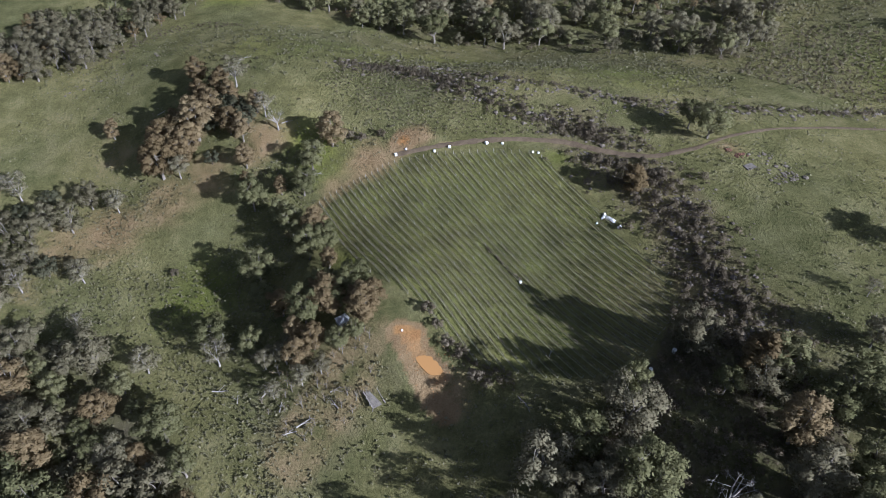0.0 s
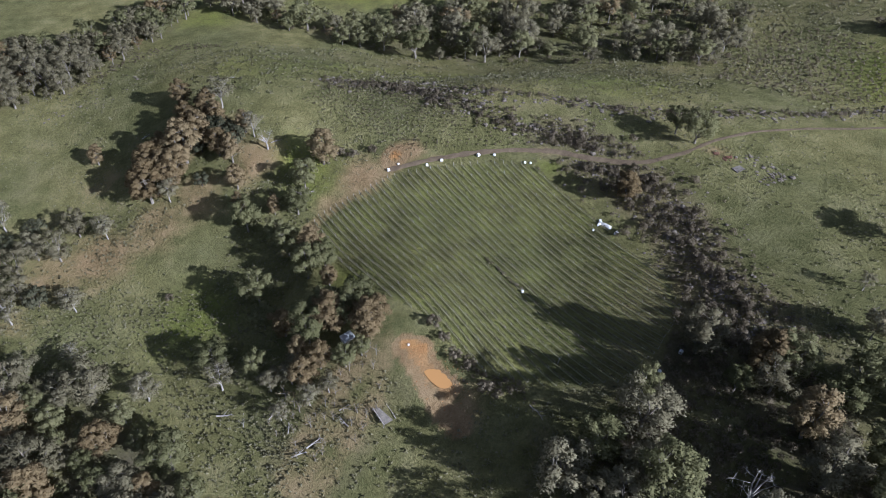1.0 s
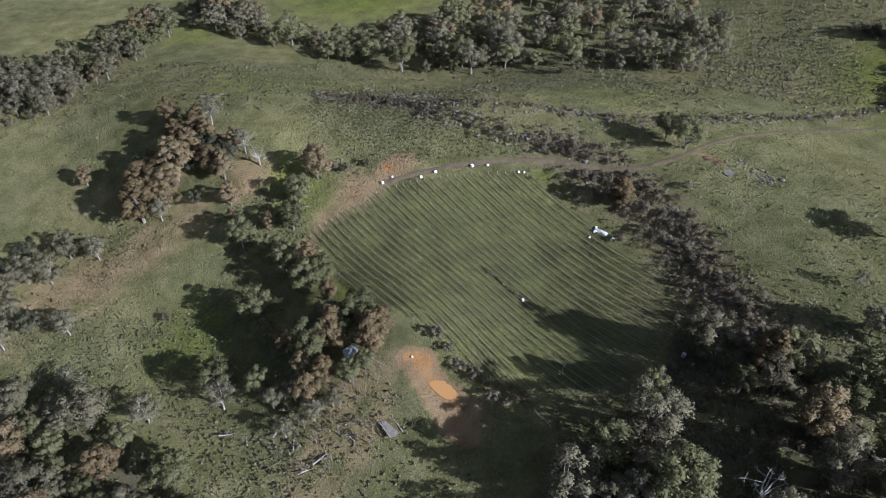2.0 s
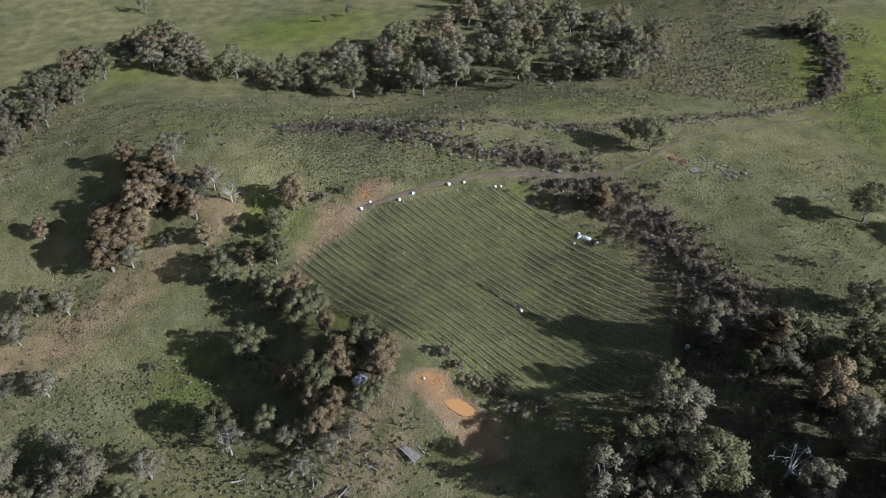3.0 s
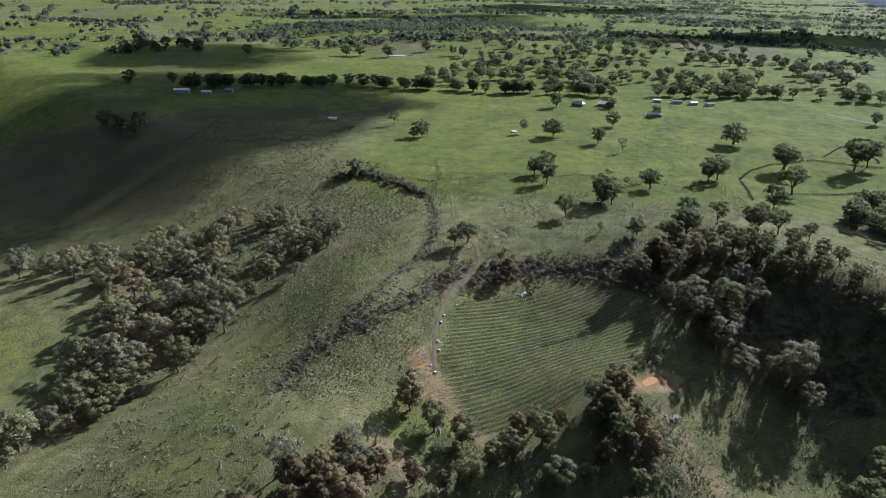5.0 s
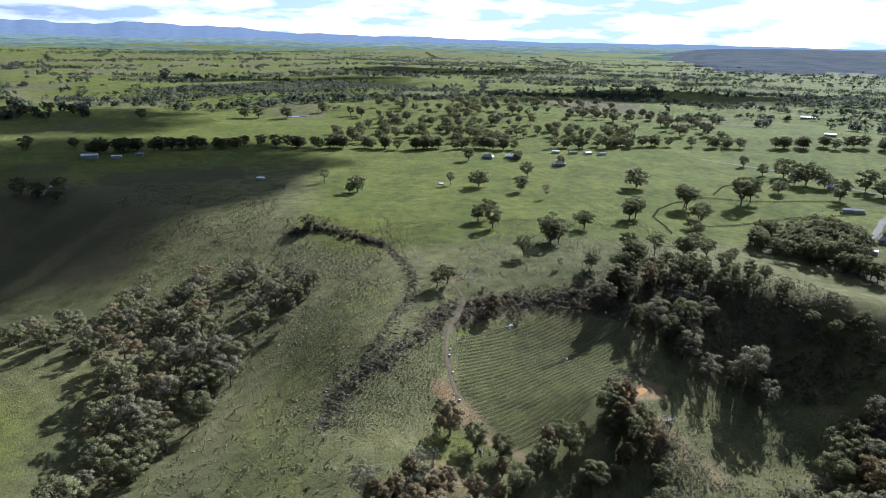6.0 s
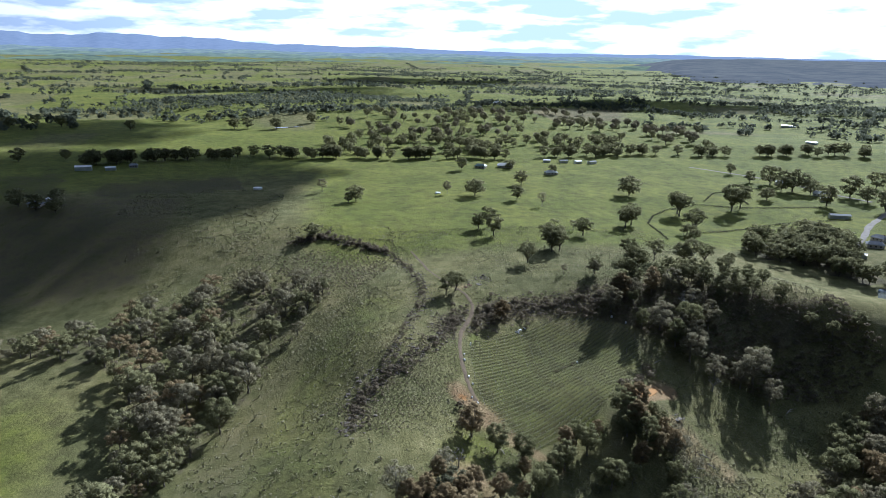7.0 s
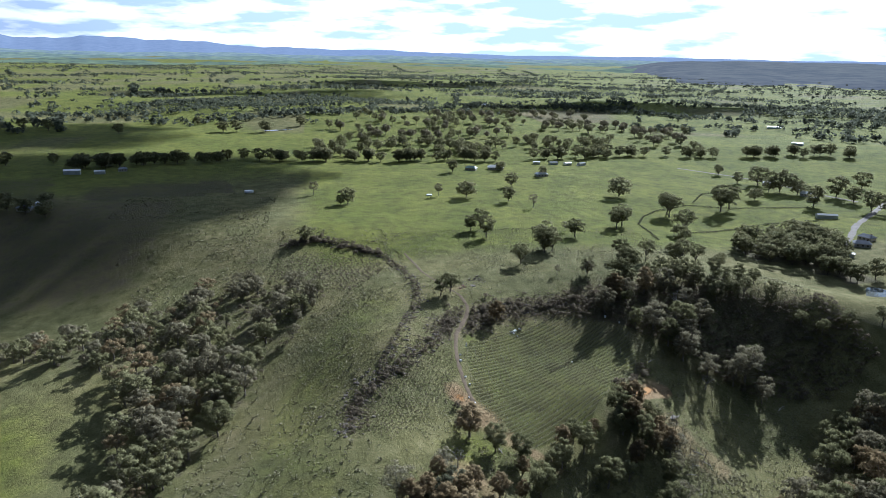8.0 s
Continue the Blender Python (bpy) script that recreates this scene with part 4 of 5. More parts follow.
def vine_row(number, a, b):
    """One trellised row of dormant vines from a to b."""
    rnd = random.Random(300 + number)
    ob = tagged(new("vine_row"), "trellised row of dormant dark vines on mown grass", "vine row", "rows of the vineyard")
    length = (b - a).length
    way = (b - a) / length
    vines, wire = Shape(), Shape()
    n = max(2, int(length / 2.0))
    last = None
    sv, sf = [], []
    for k in range(n + 1):
        p = a + way * length * k / n
        for side in (-1, 0, 1):
            q = p + ROW_SIDE * side * rnd.uniform(0.12, 0.24)
            sv.append((q.x, q.y, z_at(q.x, q.y) + (0.16 if side == 0 else 0.09)))
        if k:
            i = len(sv) - 6
            sf += [(i, i + 3, i + 4, i + 1), (i + 1, i + 4, i + 5, i + 2)]
        here = Vector((p.x, p.y, z_at(p.x, p.y) + 0.95))
        if last is not None:
            for dz in (0.0, 0.4):
                wire.tube(last + Vector((0, 0, dz)), here + Vector((0, 0, dz)), 0.012, 0.012, 3)
        last = here
    part("dead_grass_strip", mesh_of("dead_grass_strip", sv, sf, STRAW, soft=True), ob, "pale sprayed-off strip of grass")
    part("wire", wire.mesh("wire", POST), ob)
    d = 0.8
    while d < length - 0.6:
        p = a + way * d
        z = z_at(p.x, p.y)
        base = Vector((p.x, p.y, z))
        if rnd.random() > 0.10:
            head = base + Vector((rnd.uniform(-0.06, 0.06), rnd.uniform(-0.06, 0.06), 0.9))
            vines.tube(base + Vector((0, 0, -0.1)), head, 0.07, 0.06, 4)
            for sgn in (-1, 1):
                arm = head + way * sgn * 0.7 + Vector((0, 0, rnd.uniform(-0.02, 0.1)))
                vines.tube(head, arm, 0.052, 0.038, 3)
                for _ in range(3):
                    s0 = head.lerp(arm, rnd.uniform(0.1, 1))
                    vines.tube(s0, s0 + Vector((rnd.uniform(-0.2, 0.2), rnd.uniform(-0.2, 0.2), rnd.uniform(0.3, 0.7))), 0.034, 0.02, 3)
            # weeds and cane trash at the foot, heavier in places
            for _ in range(1 if rnd.random() < 0.85 else 3):
                vines.tuft((p.x + way.x * rnd.uniform(-0.6, 0.6), p.y + way.y * rnd.uniform(-0.6, 0.6), z + rnd.uniform(0.2, 1.15)), rnd.uniform(0.14, 0.3), rnd)
        d += 1.25
    part("vines", vines.mesh("vines", VINE), ob, "leafless dark vines on the wires")
    turn = math.degrees(math.atan2(way.y, way.x))
    for p, t, me in [(a, turn + 180, END_POST), (b, turn, END_POST)]:
        part("post", me, ob, at=pose(p.x, p.y, z_at(p.x, p.y), 0, 0, t))
    d = 6.0
    while d < length - 3:
        p = a + way * d
        part("post", LINE_POST, ob, at=pose(p.x, p.y, z_at(p.x, p.y), 0, 0, rnd.uniform(0, 360)))
        d += 6.5


def plant_vineyard():
    o = Vector((10, 165, 0))
    number = 0
    for k in range(-30, 32):
        c = o + ROW_SIDE * ROW_GAP * k
        runs, start, prev = [], None, None
        for j in range(-160, 161):
            p = c + ROW_WAY * j * 0.5
            ok = inside(p.x, p.y, VINEYARD)
            if ok and start is None:
                start = p
            if not ok and start is not None:
                runs.append((start, prev))
                start = None
            prev = p
        for a, b in runs:
            if (b - a).length > 7:
                vine_row(number, a, b)
                number += 1


plant_vineyard()


# ---- rocks, heath and tussocks ----
def scatter_ground_cover():
    rnd = random.Random(20)
    rocks, heath, grass, tufts = Shape(), Leaves(20), Leaves(21), []

    def along(line, width, count, make):
        seg = [math.hypot(b[0] - a[0], b[1] - a[1]) for a, b in zip(line, line[1:])]
        for _ in range(count):
            t, k = rnd.uniform(0, sum(seg)), 0
            while t > seg[k] and k < len(seg) - 1:
                t -= seg[k]
                k += 1
            (ax, ay), (bx, by) = line[k], line[k + 1]
            u = t / seg[k]
            x, y = ax + (bx - ax) * u + rnd.gauss(0, width), ay + (by - ay) * u + rnd.gauss(0, width)
            if not inside(x, y, VINEYARD) and from_line(x, y, TRACK[:15]) > 2.2:
                make(x, y)

    def rock(x, y, scale=1.0):
        r = rnd.choice((0.25, 0.35, 0.5, 0.6, 0.9))
        rocks.boulder((x, y, z_at(x, y)), r * scale * rnd.uniform(0.7, 1.3), rnd)

    def shrub(x, y, lo=0.6, hi=1.9):
        h = rnd.uniform(lo, hi)
        z = z_at(x, y)
        heath.clump((x, y, z + h * 0.42), h * 0.58, int(20 * h * h + 20), 0.15 + 0.06 * h, (x, y, z - h), 0.9)

    def tussock(x, y, s):
        tufts.append((x, y, z_at(x, y) + s * 0.1, 1.2 * s))

    along(HEATH_LINE[1:], 3.4, 600, rock)
    along(HEATH_LINE[5:], 7, 1300, lambda x, y: rock(x, y, 0.6))
    along(HEATH_NORTH, 3.0, 500, rock)
    along(HEATH_LINE[1:7], 3.0, 420, lambda x, y: shrub(x, y, 0.5, 1.5))
    along(HEATH_LINE[1:7], 3.0, 50, lambda x, y: shrub(x, y, 1.4, 2.4))
    along(HEATH_LINE[5:], 6.5, 760, lambda x, y: shrub(x, y, 0.5, 1.7))
    along(HEATH_LINE[5:], 6.0, 130, lambda x, y: shrub(x, y, 1.6, 3.0))
    along(HEATH_NORTH[:8], 1.8, 330, lambda x, y: shrub(x, y, 0.5, 1.7))
    along([(80, 234), (22, 255), (-8, 269), (-44, 281)], 1.9, 130, lambda x, y: shrub(x, y, 0.6, 1.8))
    along([(80, 234), (22, 255), (-8, 269), (-44, 281)], 2.0, 160, rock)
    for x, y in spread(SHRUB_SLOPE, 420, 1.8, 28):
        shrub(x, y, 0.35, 0.95)
    for x, y in spread(ROUGH_NE, 330, 3.0, 29):
        shrub(x, y, 0.8, 1.9)
    along([(226, 315), (236, 294), (222, 262), (204, 244)], 3.2, 170, lambda x, y: shrub(x, y, 1.4, 3.4))
    for x, y in spread(SLOPE_SE, 700, 1.9, 21):
        shrub(x, y, 0.8, 2.8)
    for x, y in spread([(62, 5), (40, 0), (35, 40), (32, 80), (12, 62), (5, 10), (18, -30), (58, -20)], 330, 2.4, 27):
        shrub(x, y, 1.0, 3.4)
    for x, y in spread([(109, 204), (122, 200), (126, 188), (114, 182), (106, 192)], 40, 1.0, 22):
        rock(x, y)
    for x, y in spread(CREEK_WOOD, 420, 2.6, 23):
        shrub(x, y, 0.8, 2.8)
    along([(4, 131), (10, 127), (16, 121), (24, 116)], 2.0, 60, lambda x, y: shrub(x, y, 0.6, 1.8))
    along([(-166, 311), (-154, 330), (-138, 348), (-104, 346)], 3.0, 160, lambda x, y: shrub(x, y, 0.4, 1.1))
    along([(-148, 330), (-160, 305), (-175, 290), (-120, 315)], 6, 35, rock)
    # tussocks: thick on the slopes, thin on the plateau
    def field(x0, x1, y0, y1, count, lo, hi, cut):
        for _ in range(count):
            x, y = rnd.uniform(x0, x1), rnd.uniform(y0, y1)
            if noise.noise(Vector((x * 0.028, y * 0.028, 0.3))) + rnd.uniform(-0.35, 0.35) < cut:
                continue
            if inside(x, y, VINEYARD) or from_line(x, y, TRACK[:17]) < 2.5 or from_line(x, y, [(-14, 138), (3, 120)]) < 8:
                continue
            tussock(x, y, rnd.uniform(lo, hi))

    for _ in range(850):
        x, y = rnd.uniform(-110, 150), rnd.uniform(268, 350)
        if not inside(x, y, CREEK_WOOD):
            tussock(x, y, rnd.uniform(0.8, 1.4))
    field(-45, 120, 214, 300, 4500, 0.3, 0.7, -0.2)
    field(-190, 90, 225, 345, 6500, 0.35, 1.0, -0.1)
    field(-190, -45, 90, 225, 10000, 0.4, 1.0, -0.15)
    field(-60, 110, -20, 130, 8000, 0.4, 1.1, -0.15)
    field(85, 250, 20, 240, 12000, 0.35, 0.9, -0.1)
    field(90, 260, 235, 420, 6000, 0.5, 1.4, -0.1)
    field(240, 420, 330, 470, 2500, 0.5, 1.6, 0.1)
    at = np.repeat(np.array(tufts), 6, 0)
    d = grass.rng.normal(size=(len(at), 3))
    d[:, 2] = np.abs(d[:, 2])
    d /= np.linalg.norm(d, axis=1)[:, None]
    grass.sprays(at[:, :3] + d * at[:, 3:] * (0.40, 0.40, 0.50), d * 0.85 + (0, 0, 0.3), at[:, 3:] * 0.36)
    tagged(new("rocks", rocks.mesh("rocks", ROCK)), "grey basalt boulders strewn along the crest", "rocks", kind="stuff")
    tagged(new("heath_shrubs", heath.mesh("heath_shrubs", HEATH)), "low grey-brown heath along the rocky crest", "shrubs", kind="stuff")
    tagged(new("tussocks", grass.mesh("tussocks", TUSSOCK)), "dry grass tussocks dotted over the slopes", "grass", kind="stuff")


scatter_ground_cover()


# ---- things of the vineyard ----
def bulk_bag(x, y, size, turn):
    """A filled white bulk bag, slumped, with its lifting loops."""
    rnd = random.Random(int(x * 7 + y))
    bm = bmesh.new()
    bmesh.ops.create_cube(bm, size=size)
    bmesh.ops.subdivide_edges(bm, edges=bm.edges[:], cuts=3, use_grid_fill=True)
    for v in bm.verts:
        h = v.co.z / size + 0.5
        bulge = 1 + 0.16 * math.sin(math.pi * min(1, max(0, h)))
        r = math.hypot(v.co.x, v.co.y) / size
        v.co.x, v.co.y = v.co.x * bulge * (1 - 0.18 * r), v.co.y * bulge * (1 - 0.18 * r)
        v.co.z = (h * (1 - 0.2 * r * r)) * size * 0.9 + rnd.uniform(-0.03, 0.03)
    me = bpy.data.meshes.new("bag")
    bm.to_mesh(me)
    bm.free()
    me.materials.append(PLASTIC)
    ob = tagged(new("bulk_bag"), "full white woven bulk bag beside the vine rows", "bag", "bags along the vineyard")
    part("bag", me, ob)
    for sx in (-1, 1):
        for sy in (-1, 1):
            s = Shape()
            c = Vector((sx * size * 0.38, sy * size * 0.38, size * 0.72))
            top = c + Vector((-sx * 0.12, -sy * 0.12, 0.28))
            s.tube(c, top, 0.03, 0.03, 4)
            s.tube(top, c + Vector((-sx * 0.3, 0, 0.02)), 0.03, 0.03, 4)
            part("lifting_loop", s.mesh("lifting_loop", PLASTIC), ob)
    ob.matrix_basis = pose(x, y, z_at(x, y) - 0.02, 0, 0, turn)


for x, y, s, turn in ((-15.8, 219.2, 1.25, 20), (-12, 221.3, 0.9, 50), (-1, 218.6, 1.1, 10), (4.6, 219.6, 1.2, 75), (18.6, 219.2, 1.35, 30), (24.5, 218.2, 1.05, 60),
                      (35.5, 212.8, 0.9, 5), (37.5, 212.2, 0.8, 33)):
    bulk_bag(x, y, s * 0.8, turn)


def crumpled_sheet(x, y, a, b, h, turn, seed):
    """A heap of crumpled white sheeting."""
    n = 22
    v, f = [], []
    c, s = math.cos(radians(turn)), math.sin(radians(turn))
    for j in range(n + 1):
        for i in range(n + 1):
            u, w = 2 * i / n - 1, 2 * j / n - 1
            q = noise.noise(Vector((u * 2.2 + seed, w * 2.2, 0.5)))
            k = 1 + 0.45 * noise.noise(Vector((math.atan2(w, u) * 1.5, seed, 2)))
            px, py = u * a * k + q * 0.3, w * b * k
            gx, gy = x + c * px - s * py, y + s * px + c * py
            dome = max(0.0, 1 - u * u) * max(0.0, 1 - w * w)
            v.append((gx, gy, z_at(gx, gy) + 0.05 + h * dome * (0.5 + 0.9 * abs(noise.noise(Vector((u * 4, w * 4, seed)))))))
    for j in range(n):
        for i in range(n):
            f.append((j * (n + 1) + i, j * (n + 1) + i + 1, (j + 1) * (n + 1) + i + 1, (j + 1) * (n + 1) + i))
    tagged(new("plastic_sheet", mesh_of("plastic_sheet", v, f, PLASTIC)), "crumpled heap of white plastic sheeting on grass", "sheeting", "sheeting at the field edge")


crumpled_sheet(59.0, 179.3, 2.3, 0.6, 0.8, -50, 1)
crumpled_sheet(57.3, 181.0, 0.5, 1.4, 0.8, -20, 4)
crumpled_sheet(61.6, 175.2, 0.7, 0.5, 0.5, 20, 2)
crumpled_sheet(54.8, 178.6, 0.5, 0.35, 0.4, 60, 3)


def lathe(profile, n=20):
    """A turned body from (radius, height) pairs."""
    v, f = [], []
    for r, z in profile:
        v += [(r * math.cos(6.2832 * k / n), r * math.sin(6.2832 * k / n), z) for k in range(n)]
    for i in range(len(profile) - 1):
        f += [(i * n + k, i * n + (k + 1) % n, (i + 1) * n + (k + 1) % n, (i + 1) * n + k) for k in range(n)]
    f.append(tuple((len(profile) - 1) * n + k for k in range(n)))
    return v, f


def drum(x, y, r, h, label, name="water_drum"):
    ob = tagged(new(name), label, "drum")
    part("body", mesh_of("body", *lathe([(r * 0.9, -0.1), (r, 0.05), (r, h * 0.33), (r * 1.04, h * 0.36), (r, h * 0.4), (r, h * 0.93), (r * 0.9, h)]), PLASTIC), ob)
    part("lid", mesh_of("lid", *lathe([(r * 0.35, h), (r * 0.35, h + 0.1), (r * 0.3, h + 0.13)], 12), TIN), ob)
    ob.matrix_basis = pose(x, y, z_at(x, y))


drum(27.4, 155.2, 0.42, 0.8, "white plastic drum among weeds between vine rows")
drum(66.4, 120.6, 0.6, 1.2, "white plastic drum at the foot of the scrub")
drum(58.8, 114.8, 0.5, 0.9, "white plastic drum in the shaded scrub")
drum(-9.8, 136.2, 0.28, 0.5, "small white drum on the dug red bank")


def marker(x, y, h):
    s = Shape()
    s.tube((0, 0, -0.3), (0.05, 0.02, h), 0.11, 0.09, 7)
    s.box((-0.16, -0.16, h - 0.35), (0.16, 0.16, h))
    ob = tagged(new("marker_post", s.mesh("marker_post", DEAD_WOOD)), "pale upright marker post among the vines", "post")
    ob.matrix_basis = pose(x, y, z_at(x, y), 2, 3, 15)


marker(33.3, 124.6, 2.4)


def weeds_by_pump():
    rnd = random.Random(33)
    for k in range(9):
        t = k / 8
        plant(BUSH, 17.6 + 9 * t + rnd.uniform(-0.8, 0.8), 170.3 - 13.5 * t + rnd.uniform(-0.6, 0.6), rnd.uniform(0.5, 0.95), "weeds between the rows", 1.25)


weeds_by_pump()


# ---- the dug-out dam ----
def pool(name, x, y, a, b, turn, lift, mat, label, level=None):
    n = 40
    z = z_at(x, y) + lift if level is None else level
    v, f = [], []
    for ring, q in enumerate((0.0, 0.5, 1.0)):
        for k in range(n):
            t = 6.2832 * k / n
            r = q * (1 + 0.05 * math.sin(2 * t + 1) + 0.04 * math.sin(3 * t))
            r /= (abs(math.cos(t)) ** 3 + abs(math.sin(t)) ** 3) ** (1 / 3)
            px, py = a * r * math.cos(t), b * r * math.sin(t)
            c, s = math.cos(radians(turn)), math.sin(radians(turn))
            v.append((x + c * px - s * py, y + s * px + c * py, z))
    for ring in range(2):
        f += [(ring * n + k, (ring + 1) * n + k, (ring + 1) * n + (k + 1) % n, ring * n + (k + 1) % n) for k in range(n)]
    tagged(new(name, mesh_of(name, v, f, mat)), label, "water", kind="structure")


pool("water", -1.5, 126.2, 4.8, 2.5, -54, 0.2, MUDDY, "small pool of opaque orange muddy water")
pool("water_dam", 70, -70, 16, 8, -40, 0.35, DAM_WATER, "still farm dam below the green slope")
pool("water_far", 968, 346, 34, 7, -60, 0.5, DAM_WATER, "bright far farm dam in a paddock")


def red_bank():
    """Spill of red and yellow earth round the dam."""
    rnd = random.Random(44)
    s = Shape()
    for _ in range(140):
        t = rnd.uniform(0, 6.28)
        r = rnd.uniform(0.9, 1.9)
        px, py = 6.5 * r * math.cos(t), 3.8 * r * math.sin(t)
        c, q = math.cos(radians(-57)), math.sin(radians(-57))
        x, y = -1.6 + c * px - q * py, 126 + q * px + c * py
        s.boulder((x, y, z_at(x, y)), rnd.uniform(0.06, 0.18), rnd)
    tagged(new("clods", s.mesh("clods", RED_EARTH)), "clods of red earth round the dug dam", "earth", kind="stuff")


red_bank()


# ---- sheds, pen, logs, slab ----
def lean_shed(x, y, turn):
    ob = tagged(new("tin_shed"), "small tin shed hidden among gum trees", "shed")
    s = Shape()
    s.box((-2.6, -1.9, -0.4), (2.6, -1.8, 2.3))
    part("wall", s.mesh("wall", TIN), ob)
    s = Shape()
    s.box((-2.6, 1.8, -0.4), (2.6, 1.9, 2.0))
    part("wall", s.mesh("wall", TIN), ob)
    for sx in (-2.6, 2.5):
        s = Shape()
        s.box((sx, -1.8, -0.4), (sx + 0.1, 1.8, 2.1))
        part("wall", s.mesh("wall", TIN), ob)
    for k in range(7):
        # corrugated sheets, some lifted
        s = Shape()
        x0 = -2.9 + k * 0.83
        for j in range(4):
            s.box((x0 + j * 0.2, -2.2, 0), (x0 + j * 0.2 + 0.12, 2.2, 0.06))
            s.box((x0 + j * 0.2 + 0.12, -2.2, -0.03), (x0 + j * 0.2 + 0.2, 2.2, 0.02))
        part("roof_sheet", s.mesh("roof_sheet", TIN), ob, "dull roofing sheet", at=pose(0, 0, 2.35 + 0.05 * (k % 2), 4 + (k % 3), 0, (k % 4) * 1.5))
    ob.matrix_basis = pose(x, y, z_at(x, y), 0, 0, turn) @ Matrix.Scale(0.7, 4)


lean_shed(-28.6, 142.4, 35)


def loading_pen(x, y, turn):
    ob = tagged(new("stock_ramp"), "weathered timber stock ramp with pale side rails", "ramp")
    for k in range(14):
        s = Shape()
        s.box((-3.0 + k * 0.42, -1.9, 0), (-2.63 + k * 0.42, 1.9, 0.09))
        part("plank", s.mesh("plank", TIMBER), ob, at=pose(0, 0, 0.55))
    for sy in (-2.0, 2.0):
        for z in (1.0, 1.5):
            s = Shape()
            s.box((-3.4, sy - 0.06, z), (3.2, sy + 0.06, z + 0.16))
            part("rail", s.mesh("rail", DEAD_WOOD), ob)
        for px in (-3.2, -1.2, 0.9, 3.0):
            s = Shape()
            s.tube((px, sy, -0.6), (px, sy, 1.75), 0.11, 0.1, 6)
            part("post", s.mesh("post", DEAD_WOOD), ob)
    ob.matrix_basis = pose(x, y, z_at(x, y) - 0.35, 0, 8, turn)


loading_pen(-17.4, 118.3, -58)


def fallen_tree(x, y, length, turn, seed):
    rnd = random.Random(seed)
    s = Shape()
    p = Vector((-length / 2, 0, 0.25))
    r = length * 0.03
    for k in range(4):
        q = p + Vector((length / 4, rnd.uniform(-0.4, 0.4), rnd.uniform(-0.08, 0.1)))
        s.tube(p, q, r, r * 0.8, 6)
        if k:
            for _ in range(2):
                e = p + Vector((rnd.uniform(0.1, 0.3) * length, rnd.choice((-1, 1)) * rnd.uniform(0.1, 0.28) * length, rnd.uniform(0.1, 1.0)))
                s.tube(p, e, r * 0.5, r * 0.2, 4)
                s.tube(e, e + Vector((rnd.uniform(0, 0.8), rnd.uniform(-0.8, 0.8), rnd.uniform(-0.2, 0.5))), r * 0.2, r * 0.08, 3)
        p, r = q, r * 0.8
    ob = tagged(new("fallen_tree", s.mesh("fallen_tree", DEAD_WOOD)), "bleached fallen tree lying on the grass", "log", "fallen timber")
    ob.matrix_basis = pose(x, y, z_at(x, y), 0, 0, turn)


for k, (x, y, length, turn) in enumerate(((-66.5, 130, 8, 5), (-52, 127, 6, 70), (-37, 116, 9, 40), (-41, 113, 8, 15), (-30, 119.5, 6, 130), (-28, 122.5, 6, 25),
                                          (-46, 215, 7, 10), (-120, 262, 6, 60), (-86, 286, 5, 30), (-62, 127, 5, 110), (3, 42, 9, -50), (25, 110, 6, -60), (-47, 122, 6, 100), (-60, 240, 6, 20))):
    fallen_tree(x, y, length, turn, 90 + k)


def rubble(x, y, r, n, mat, label, seed):
    rnd = random.Random(seed)
    s = Shape()
    for _ in range(n):
        a, q = rnd.uniform(0, 6.28), r * math.sqrt(rnd.random())
        px, py = x + q * math.cos(a) * 1.5, y + q * math.sin(a)
        s.boulder((px, py, z_at(px, py) + 0.3 * (1 - q / r)), rnd.uniform(0.2, 0.55), rnd)
    tagged(new("rubble_heap", s.mesh("rubble_heap", mat)), label, "heap", kind="stuff")


rubble(106.0, 199.6, 1.5, 26, RUST, "rust-brown heap of scrap beside the track", 5)
rubble(102.5, 203.0, 0.9, 12, RUST, "small rust-brown heap beside the track", 6)
rubble(118, 188, 3.2, 40, ROCK, "grey heap of stones on pasture", 7)
s_slab = Shape()
s_slab.box((-1.9, -1.4, -0.3), (1.9, 1.4, 0.14))
slab = tagged(new("concrete_slab", s_slab.mesh("concrete_slab", TIMBER)), "grey concrete slab in the pasture", "slab")
slab.matrix_basis = pose(107.3, 193.6, z_at(107.3, 193.6), 0, 0, 25)


